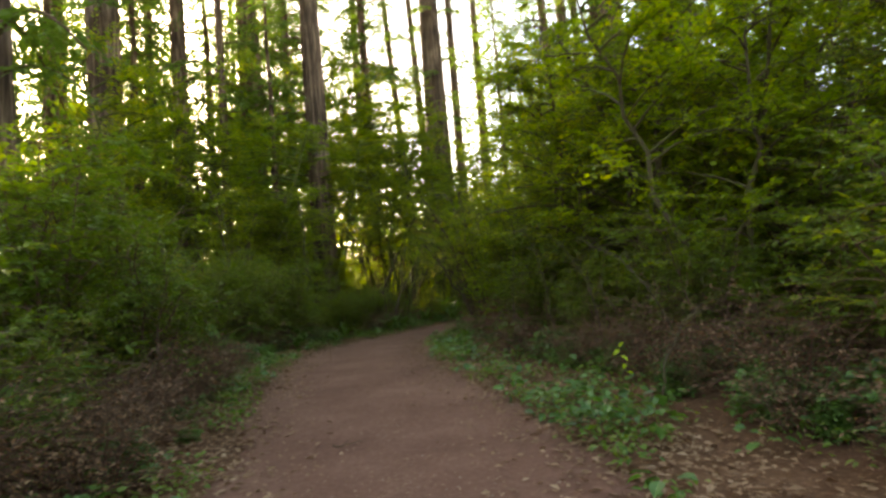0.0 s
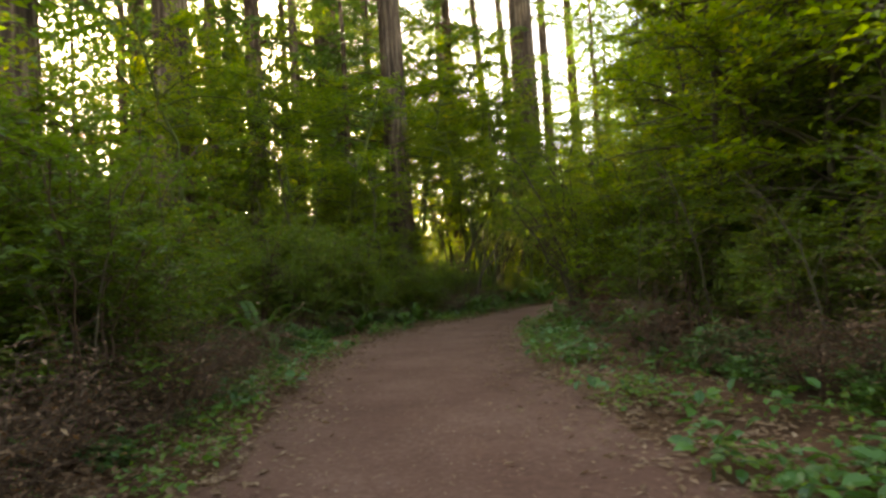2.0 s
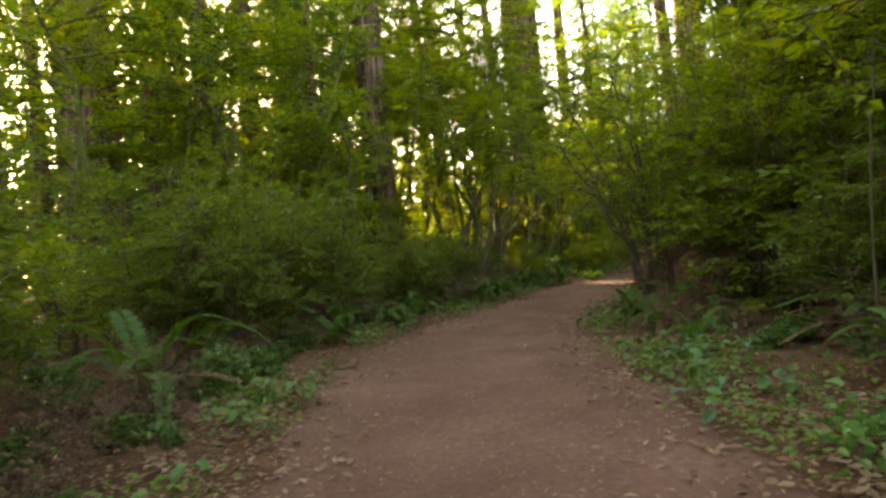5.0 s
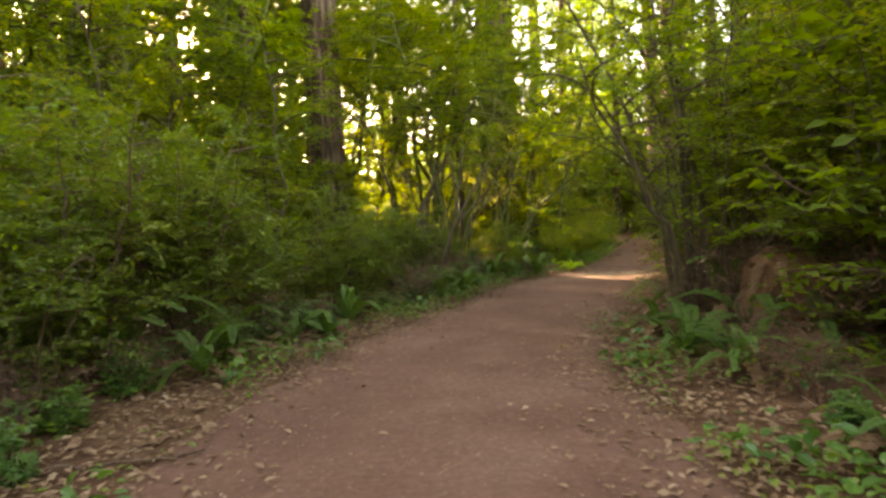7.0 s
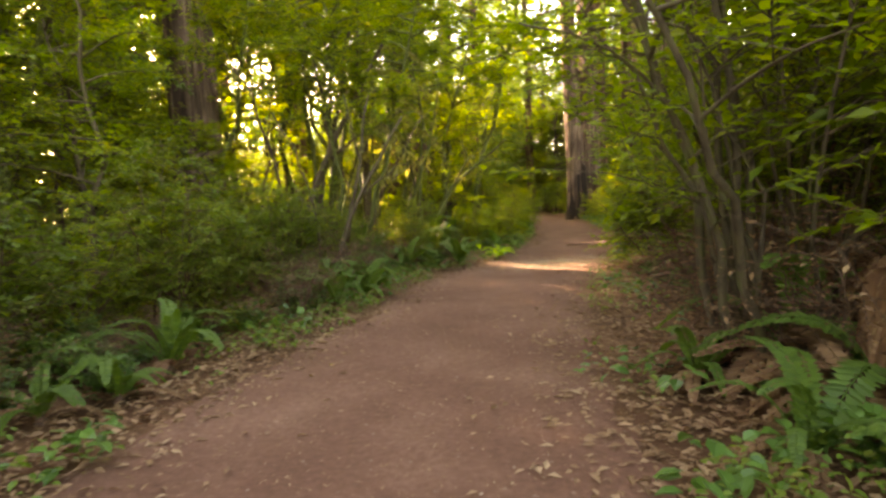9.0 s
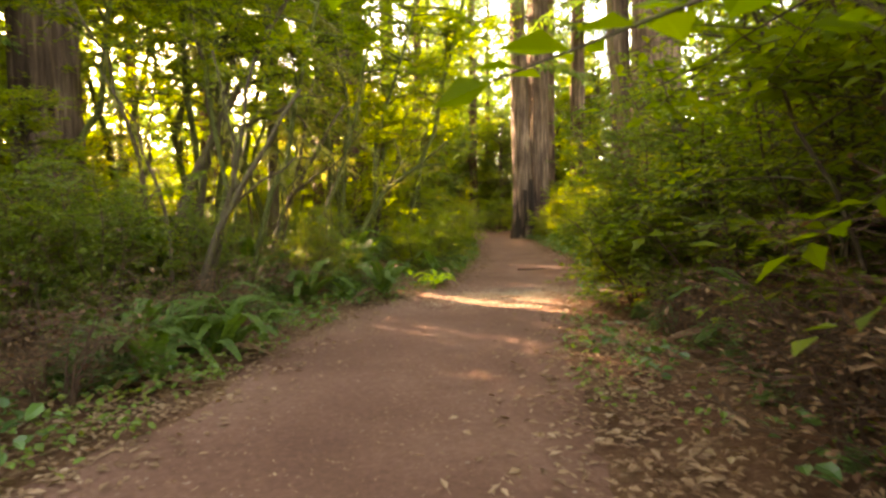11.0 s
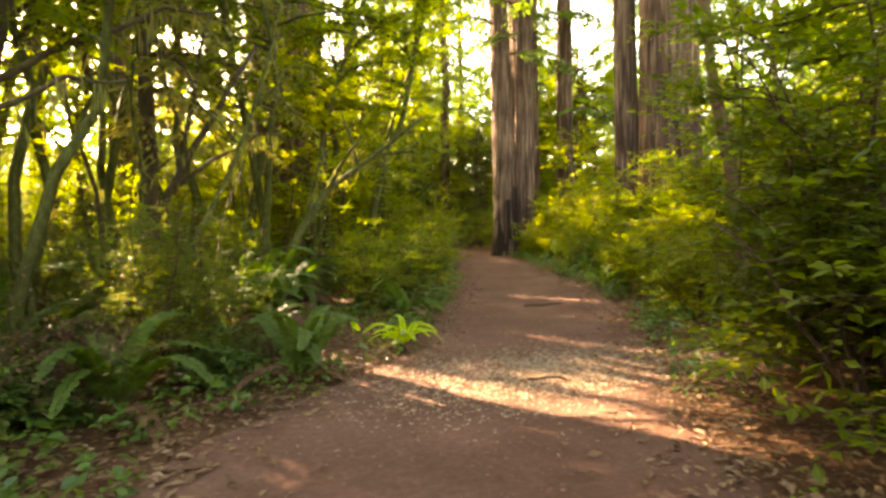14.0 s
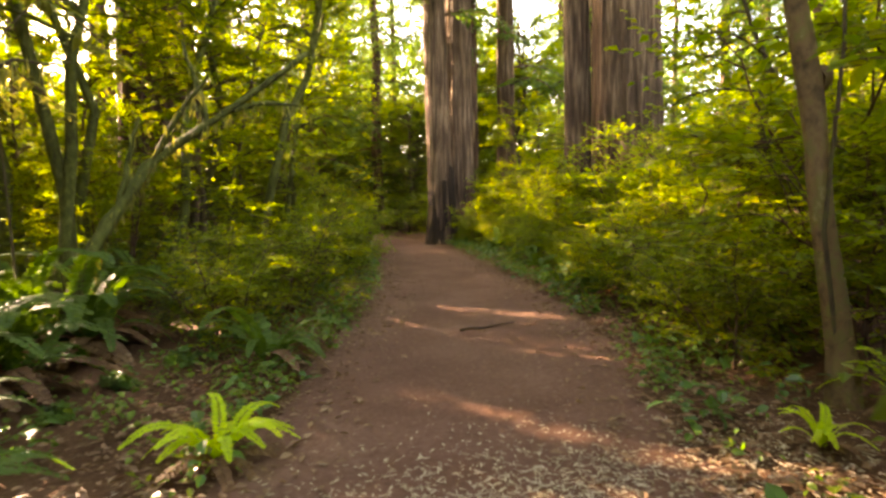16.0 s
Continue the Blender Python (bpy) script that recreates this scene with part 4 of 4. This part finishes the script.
def rotten_stump(x, y, radius, height, seed):
    """Crumbling stump, its sides hung with dead fronds."""
    rng = np.random.default_rng(seed)
    b = Build()
    zs = np.linspace(-0.1, height, 12)
    ang = np.linspace(0, 2 * math.pi, 40, endpoint=False)
    ridge = np.array([[1 + 0.25 * noise.noise((math.cos(a) * 1.3 + seed, math.sin(a) * 1.3, z * 0.6)) - 0.3 * abs(noise.noise((math.cos(a) * 6, math.sin(a) * 6 + seed, z * 0.5))) for a in ang] for z in zs])
    ridge[-1] *= 0.35
    ridge[-2] *= 0.75
    tube(b, np.stack([0.06 * np.sin(zs * 2), 0.04 * zs, zs], -1), radius * (1.25 - 0.35 * zs / height), 40, ridge)
    e = new("rotten_stump")
    part("body", b, ROTWOOD, e, "crumbling red-brown wood", smooth=True)
    for k in range(34):
        a = 360 * k / 34 + rng.uniform(-8, 8)
        o = new("dead_frond", BROWN[k % 3])
        o.parent = e
        q = 0.34 * rng.uniform(0.7, 1.3)
        r = radius * 0.75
        o.matrix_basis = pose(r * math.cos(radians(a)), r * math.sin(radians(a)), height * rng.uniform(0.55, 0.95), rng.uniform(-25, 25), rng.uniform(20, 50), a) @ Matrix.Diagonal((q, q, q, 1))
    e.matrix_basis = spot(x, y, 1, rng.uniform(0, 360))
    return tagged(e, "rotten brown stump draped with dead fern fronds", "stump", "rotten stumps")


rotten_stump(1.45, 16.0, 0.36, 0.95, 3)
rotten_stump(1.75, 17.0, 0.3, 0.8, 8)
rotten_stump(5.6, 24.3, 0.3, 0.55, 12)

# ---- special stems ----
arch = master("arching_shrub", *woody(401, 4.8, 2.6, 15, 8, 7, 10, 0.085, 0.3, 0.02, aspect=0.55, twig_len=0.5, upright=0.7), GREYBARK, MAPLE)
set_thing(arch, USED, spot(1.35, 16.9), "many-stemmed brown shrub with arching bare stems", "shrub", "arching shrubs")
for x, y, s in ((2.6, 18.4, 0.9), (2.3, 15.3, 0.8), (3.2, 19.8, 0.85)):
    set_thing(arch, USED, spot(x, y, s, x * 77), "many-stemmed brown shrub with arching bare stems", "shrub", "arching shrubs")
stout = master("arching_shrub", *woody(402, 4.6, 2.4, 7, 5, 5, 9, 0.085, 0.45, 0.038, lean=(-0.5, 0), aspect=0.55, twig_len=0.5, upright=0.8), GREYBARK, MAPLE)
set_thing(stout, USED, spot(1.15, 17.0), "stout brown-stemmed shrub with twisted bare lower stems", "shrub", "arching shrubs")
for x, y, s in ((1.25, 16.5, 1.2), (1.9, 16.2, 1.5), (1.5, 17.5, 1.3), (2.3, 16.9, 1.5), (2.0, 15.4, 1.3), (1.8, 18.4, 1.2), (2.6, 19.0, 1.3), (4.0, 22.0, 1.5), (4.4, 23.2, 1.2), (3.5, 20.8, 1.2), (4.7, 24.0, 0.8), (5.0, 24.5, 0.8)):
    plant("brush", x, y, s)
slim_w, slim_c = woody(410, 7.5, 2.4, 1, 10, 9, 8, 0.1, 0.5, 0.014, lean=(-1.0, 0.3), aspect=0.6, twig_len=0.5)


def slim_tree(x, y):
    rng = np.random.default_rng(77)
    trunk, knot = Build(), Build()
    zs = np.linspace(-0.1, 7.0, 34)
    path = np.stack([-0.135 * zs + 0.05 * np.sin(zs * 1.3) + 0.02 * np.sin(zs * 4.1), 0.04 * zs + 0.03 * np.sin(zs * 0.9), zs], -1)
    radii = (0.078 - 0.005 * zs) * (1 + 0.09 * np.sin(zs * 3.7) * rng.uniform(0.3, 1, 34)) + 0.04 * np.exp(-np.clip(zs, 0, None) / 0.18)
    ridges = 1 + 0.1 * np.array([[noise.noise((math.cos(a) * 1.5, math.sin(a) * 1.5, z * 2.2)) for a in np.linspace(0, 2 * math.pi, 16, endpoint=False)] for z in zs])
    tube(trunk, path, radii, 16, ridges)
    k = path[10]
    tube(knot, [k + np.array([0.03, 0, -0.02]), k + np.array([0.1, 0, 0.0]), k + np.array([0.15, 0, 0.03]), k + np.array([0.17, 0, 0.04])], [0.09, 0.085, 0.055, 0.015], 10)
    e = new("slim_tree")
    part("trunk", trunk, SLIMBARK, e, "pale brown bark with mossy patches", smooth=True)
    part("knot", knot, SLIMBARK, e, smooth=True)
    part("branch", slim_w, GREYBARK, e, smooth=True)
    part("crown", slim_c, MAPLE, e)
    e.matrix_basis = spot(x, y, 1, 0)
    return tagged(e, "slim leaning tree with pale mossy bark beside the path", "tree")


slim_tree(5.08, 25.5)


def leaning_tree():
    wood, hang = Build(), Build()
    rng = np.random.default_rng(42)
    stems = [((0, 0, -0.1), (2.2, -0.6, 4.6), (0.5, -0.1, 1.9), 0.1), ((0.25, 0.2, -0.1), (1.6, 0.4, 5.4), (0.9, 0.2, 2.0), 0.08), ((-0.2, 0.3, -0.1), (-1.2, 0.6, 4.8), (0.1, 0.3, 2.6), 0.05),
             ((1.0, -0.2, 2.5), (0.6, -0.3, 5.2), (0.9, -0.3, 3.8), 0.045), ((0.9, -0.1, 2.2), (2.9, 0.5, 3.4), (1.8, 0.1, 3.2), 0.04)]
    B, L = [], []
    for a, b, c, r in stems:
        p = bend(a, b, c, 10)
        p[1:-1] += rng.normal(0, 0.03, (8, 3))
        tube(wood, p, np.linspace(r, r * 0.35, 10), 8)
        for k in range(66):
            q = p[rng.integers(4, 9)] + rng.normal(0, 0.06, 3)
            B.append(q)
            L.append(rng.uniform(0.1, 0.32))
    B, L = np.array(B), np.array(L)
    leaves(hang, B, np.array([0, 0, -1.0]) + rng.normal(0, 0.12, B.shape), rng.normal(0, 1, B.shape), L, 0.012 + L * 0.05, 0.1)
    e = new("leaning_tree")
    part("stem", wood, GREYBARK, e, smooth=True)
    tagged(part("moss", hang, MOSS, e, "hanging pale green moss"), kind="stuff")
    return e


lt = leaning_tree()
set_thing(lt, USED, spot(-3.2, 26.3, 1.0, 0), "dark leaning multi-stemmed tree with hanging moss", "tree", "leaning trees")
set_thing(lt, USED, spot(-1.7, 28.3, 0.75, 10), "dark leaning multi-stemmed tree with hanging moss", "tree", "leaning trees")
set_thing(lt, USED, spot(-2.2, 23.4, 0.6, 20), "dark leaning multi-stemmed tree with hanging moss", "tree", "leaning trees")


def mossy_stem(name, points, radius, strands, label, seed, forks=()):
    """A moss-covered stem through a few places, with moss tufts hanging from it."""
    rng = np.random.default_rng(seed)
    wood, hang = Build(), Build()
    P = np.array(points, float)
    base = P[0].copy()
    P = P - base
    s = np.linspace(0, len(P) - 1, 6 * len(P))
    path = np.stack([np.interp(s, np.arange(len(P)), P[:, k]) for k in range(3)], -1)
    for _ in range(3):
        path[1:-1] = (path[:-2] + 2 * path[1:-1] + path[2:]) / 4
    path[1:-1] += rng.normal(0, 0.008, path[1:-1].shape)
    tube(wood, path, np.linspace(radius, radius * 0.4, len(path)) * rng.uniform(0.85, 1.2, len(path)), 9)
    spots = [path]
    for at, tip in forks:
        q = path[int(at * (len(path) - 1))]
        f = bend(q, q + np.array(tip), q + np.array(tip) * 0.5 + np.array([0, 0, 0.12]), 8)
        f[1:-1] += rng.normal(0, 0.01, (6, 3))
        tube(wood, f, np.linspace(radius * 0.5, radius * 0.15, 8), 6)
        spots.append(f)
    allp = np.concatenate(spots)
    B = allp[rng.integers(2, len(allp), strands)] + rng.normal(0, radius * 0.5, (strands, 3))
    L = rng.uniform(0.04, 0.2, strands)
    leaves(hang, B, np.array([0, 0, -1.0]) + rng.normal(0, 0.25, (strands, 3)), rng.normal(0, 1, (strands, 3)), L, 0.012 + L * 0.08, 0.1)
    e = new(name)
    part("stem", wood, MOSSBARK, e, smooth=True)
    tagged(part("moss", hang, MOSS, e, "hanging yellow-green moss"), kind="stuff")
    e.matrix_basis = Matrix.Translation(base)
    return tagged(e, label, "tree", "mossy stems")


mossy_stem("mossy_arching_tree", ((0.1, 29.0, -0.12), (0.38, 29.24, 0.78), (0.58, 29.37, 1.18), (0.95, 29.5, 1.76), (1.65, 29.6, 2.27), (2.5, 29.62, 2.96)), 0.075, 420, "moss-covered branch arching low over the undergrowth", 601,
           ((0.45, (0.2, 0.1, 0.9)), (0.6, (0.5, -0.2, 0.8)), (0.75, (-0.2, 0.3, 0.9)), (0.8, (0.8, 0.1, 0.1))))
mossy_stem("mossy_sapling", ((-1.0, 26.5, -0.12), (-0.87, 26.57, 0.38), (-0.55, 26.74, 1.12), (-0.15, 27.0, 2.05), (0.18, 27.23, 3.13), (0.35, 27.3, 4.2)), 0.035, 320, "thin leaning moss-covered sapling", 602, ((0.6, (-0.7, 0.2, 0.6)), (0.7, (0.6, 0.3, 0.5))))
mossy_stem("mossy_sapling", ((-1.4, 27.35, -0.12), (-1.26, 27.4, 0.87), (-1.2, 27.52, 1.77), (-1.3, 27.5, 2.61), (-1.2, 27.6, 4.0)), 0.03, 320, "thin moss-covered sapling standing among ferns", 603, ((0.5, (0.7, 0.2, 0.5)),))
mossy_stem("mossy_sapling", ((-2.2, 27.0, -0.12), (-2.0, 27.1, 1.4), (-1.6, 27.3, 2.6), (-1.0, 27.5, 4.2)), 0.04, 320, "thin leaning moss-covered sapling", 604, ((0.5, (-0.6, 0.2, 0.7)),))

# conifer hung with sunlit moss
MOSSY = []
for limb, needles in BOUGHS:
    m = needles.copy()
    m.materials[0] = MOSS
    MOSSY.append((limb, m))
hung = new("mossy_conifer")
hb = Build()
tube(hb, [(0, 0, -0.1), (0.05, 0, 2), (0.0, 0.05, 5), (0.1, 0, 8.5)], [0.13, 0.11, 0.08, 0.03], 10)
part("trunk", hb, GREYBARK, hung, smooth=True)
for k in range(13):
    limb, m = MOSSY[k % 4]
    o = new("bough", limb)
    o.parent = hung
    s = 0.55 + 0.04 * (k % 5)
    o.matrix_basis = pose(0, 0, 2.6 + 0.24 * k, 0, 0, -75 + (k * 67) % 190) @ Matrix.Diagonal((s, s, s, 1))
    n = new("moss_spray", m)
    n.parent = o
hung.matrix_basis = spot(-1.5, 29.3)
tagged(hung, "young conifer with boughs hung with pale golden moss", "conifer")


def yellow_sapling(x, y):
    stem = Build()
    tube(stem, bend((0, 0, -0.03), (-0.12, -0.1, 0.5), (0.02, 0.02, 0.3), 6), np.linspace(0.006, 0.003, 6), 5)
    B = np.array([(-0.1, -0.09, 0.48), (-0.09, -0.08, 0.42), (-0.05, -0.05, 0.33), (-0.11, -0.1, 0.5), (-0.03, -0.02, 0.25)])
    A = np.array([(-0.8, -0.3, -0.5), (0.6, -0.6, -0.6), (-0.5, -0.8, -0.4), (0.3, -0.2, 0.4), (0.8, 0.1, -0.3)])
    e = new("yellow_sapling")
    part("stem", stem, TWIG, e, smooth=True)
    for q, d, ln in zip(B, A, (0.1, 0.09, 0.085, 0.07, 0.08)):
        blade = Build()
        leaves(blade, q[None], d[None], np.array([(0.2, -0.6, 0.8)]), np.array([ln]), np.array([ln * 0.44]), 0.2, True)
        part("leaf", blade, BRIGHTFERN, e)
    e.matrix_basis = spot(x, y)
    return tagged(e, "small sapling with yellowing leaves at the thicket's edge", "sapling")


yellow_sapling(1.75, 5.75)

# ---- low plants, litter and twigs ----
rng = np.random.default_rng(5)


def low_plants(name, count, sides, leaf, mat, label, height=0.16):
    b = Build()
    B, A, U, L = [], [], [], []
    for _ in range(count):
        y = rng.uniform(1.5, 46)
        side = rng.choice(sides)
        d = abs(rng.normal(0.05, 0.75))
        if noise.noise((y * 0.9, side * 9.0 + d, 4.0)) < -0.1 or (side > 0 and 16 < y < 25.5 and rng.random() < 0.75):
            continue
        x = left_edge(y) - d if side < 0 else right_edge(y) + d
        g = hz(x, y)
        n = rng.integers(6, 13)
        a = rng.uniform(0, 2 * math.pi, n)
        hgt = height * rng.uniform(0.3, 1.3, n)
        far = rng.uniform(0.02, 0.14, n)
        B.append(np.stack([x + far * np.cos(a), y + far * np.sin(a), g + hgt], -1))
        A.append(np.stack([np.cos(a) + rng.normal(0, 0.5, n), np.sin(a) + rng.normal(0, 0.5, n), rng.uniform(-0.6, 0.5, n)], -1))
        U.append(np.array([0, 0, 1.0]) + rng.normal(0, 0.3, (n, 3)))
        L.append(leaf * rng.uniform(0.6, 1.3, n))
    B, A, U, L = (np.concatenate(z) for z in (B, A, U, L))
    leaves(b, B, A, U, L, L * 0.62, 0.15, True)
    return tagged(part(name, b, mat), label, "plants", kind="stuff")


low_plants("herb_carpet", 3600, (-1, 1), 0.052, HERB, "low green broad-leaved herbs along both path edges")
low_plants("salal_seedlings", 900, (-1, 1, 1), 0.1, SALAL, "scattered low salal seedlings with glossy leaves", 0.2)


def scatter_litter(name, count, spread_sd, leaf, width, mat, label, on_trail):
    b = Build()
    y = rng.uniform(0.5, 46, count)
    side = rng.choice((-1, 1), count)
    d = rng.normal(0.38, spread_sd, count) if not on_trail else rng.uniform(-1.45, 0.3, count)
    x = np.array([left_edge(q) - k if s < 0 else right_edge(q) + k for q, k, s in zip(y, d, side)])
    z = np.array([hz(p, q) for p, q in zip(x, y)]) + 0.02
    a = rng.uniform(0, 2 * math.pi, count)
    L = leaf * rng.uniform(0.5, 1.4, count)
    leaves(b, np.stack([x, y, z + rng.uniform(0, 0.02, count)], -1), np.stack([np.cos(a), np.sin(a), rng.normal(0, 0.15, count)], -1), np.array([0, 0, 1.0]) + rng.normal(0, 0.25, (count, 3)), L, L * width, 0.2)
    return tagged(part(name, b, mat), label, "litter", kind="stuff")


scatter_litter("leaf_litter", 42000, 0.45, 0.065, 0.5, LITTER, "dry tan and brown fallen leaves along the path edges", False)
scatter_litter("trail_debris", 22000, 0.5, 0.028, 0.3, LITTER, "small dry leaf bits and needles lying on the path", True)


def straw_patch(count):
    """Dry needles across the path and its right edge, paled to brighten the sunny patch."""
    b = Build()
    x, y = rng.normal(2.6, 1.0, count), rng.normal(24.9, 0.5, count)
    z = np.array([hz(p, q) for p, q in zip(x, y)]) + rng.uniform(0.012, 0.03, count)
    a = rng.uniform(0, 2 * math.pi, count)
    L = rng.uniform(0.02, 0.06, count)
    leaves(b, np.stack([x, y, z], -1), np.stack([np.cos(a), np.sin(a), rng.normal(0, 0.12, count)], -1), np.array([0, 0, 1.0]) + rng.normal(0, 0.2, (count, 3)), L, L * 0.2 + 0.004, 0.15)
    return tagged(part("dry_straw", b, STRAW), "dry needles and straw on the path, coloured pale to brighten the sunny patch", "litter", kind="stuff")


straw_patch(9000)


def far_woods():
    """Distant foliage that closes the forest all round."""
    b = Build()
    B, A, U, L = [], [], [], []
    n = 60000
    a = rng.uniform(0, 2 * math.pi, n)
    r = rng.uniform(75, 115, n)
    h = rng.uniform(0, 1, n) * (23 + 5 * np.sin(a * 7) + 4 * np.sin(a * 17))
    P = np.stack([3 + r * np.cos(a), 25 + r * np.sin(a), h], -1)
    leaves(b, P, rng.normal(0, 1, (n, 3)) * (1, 1, 0.5), np.array([0, 0, 1.0]) + rng.normal(0, 0.7, (n, 3)), rng.uniform(1.2, 2.8, n), rng.uniform(0.5, 1.3, n), 0.2)
    return tagged(part("far_woods", b, NEEDLE), "distant dark green forest foliage closing the view", "woods", kind="stuff")


far_woods()


# ---- fallen sticks and bare saplings ----
def fallen_stick(x, y, turn, length, radius, seed):
    rng = np.random.default_rng(seed)
    b = Build()
    p = bend((-length / 2, 0, radius), (length / 2, 0, radius * 0.8), (0, rng.uniform(-0.2, 0.2) * length, radius * 1.4), 7)
    p[1:-1] += rng.normal(0, 0.012, (5, 3))
    tube(b, p, np.linspace(radius, radius * 0.4, 7), 6)
    tube(b, bend(p[3], p[3] + np.array([0.22 * length, 0.16 * length, 0.03]), p[3] + np.array([0.1 * length, 0.04 * length, 0.05]), 4), np.linspace(radius * 0.5, radius * 0.2, 4), 5)
    ob = part("fallen_stick", b, TWIG, smooth=True)
    ob.matrix_basis = pose(x, y, hz(x, y) + 0.015, 0, 0, turn)
    return tagged(ob, "thin dark fallen stick lying on the forest floor", "stick", "fallen sticks")


for i, (x, y, a, ln, r) in enumerate(((4.3, 28.9, 15, 0.8, 0.02), (2.3, 24.6, -25, 0.5, 0.012), (-0.9, 5.0, 10, 0.25, 0.008), (1.9, 5.6, 60, 0.9, 0.015), (2.3, 7.2, 130, 1.1, 0.018), (-3.0, 7.4, 40, 0.8, 0.014), (0.5, 9.6, 75, 0.7, 0.012),
                                     (-3.6, 13.6, 20, 0.9, 0.015), (0.6, 13.9, 100, 0.9, 0.014), (1.6, 19.2, 65, 0.8, 0.014), (-2.4, 20.3, 50, 0.7, 0.012), (0.0, 24.6, 160, 0.5, 0.012), (3.6, 23.2, 35, 0.9, 0.016), (4.6, 24.4, 80, 0.8, 0.015), (1.6, 31.5, 20, 0.7, 0.014))):
    fallen_stick(x, y, a, ln, r, 500 + i)


def bare_sapling(x, y, height, lean_x, lean_y, seed):
    rng = np.random.default_rng(seed)
    b = Build()
    p = bend((0, 0, -0.05), (lean_x, lean_y, height), (lean_x * 0.1, lean_y * 0.1, height * 0.75), 9)
    p[1:-1] += rng.normal(0, 0.012, (7, 3))
    tube(b, p, np.linspace(0.014, 0.004, 9), 6)
    for k in range(4):
        q = p[3 + k]
        e = q + np.array([rng.uniform(-0.35, 0.35), rng.uniform(-0.35, 0.35), rng.uniform(0.1, 0.35)])
        tube(b, bend(q, e, (q + e) / 2 + rng.normal(0, 0.03, 3), 4), np.linspace(0.006, 0.002, 4), 4)
    ob = part("bare_sapling", b, GREYBARK, smooth=True)
    ob.matrix_basis = pose(x, y, hz(x, y))
    return tagged(ob, "bare pale bent sapling stem in the undergrowth", "sapling", "bare saplings")


for i, (x, y, h, lx, ly) in enumerate(((1.75, 5.0, 0.9, 0.5, 0.1), (2.4, 6.0, 1.6, -0.9, 0.3), (2.2, 8.2, 1.8, -0.6, 0.1), (-3.4, 6.8, 2.2, 0.4, 0.2), (-4.2, 9.0, 2.6, -0.3, 0.3), (1.4, 12.0, 2.6, 0.3, 0.2), (1.9, 10.2, 2.4, -0.5, 0.2),
                                       (-0.6, 28.2, 3.2, 1.2, 0.4), (-0.2, 29.5, 3.6, -0.4, 0.2), (-1.6, 28.4, 3.4, 0.6, 0.1), (-2.4, 26.6, 3.2, 0.5, 0.1), (-1.9, 23.6, 2.6, 0.6, 0.2), (2.6, 17.8, 3.0, -0.8, 0.2), (3.4, 20.6, 2.8, -0.5, 0.1))):
    bare_sapling(x, y, h, lx, ly, 530 + i)
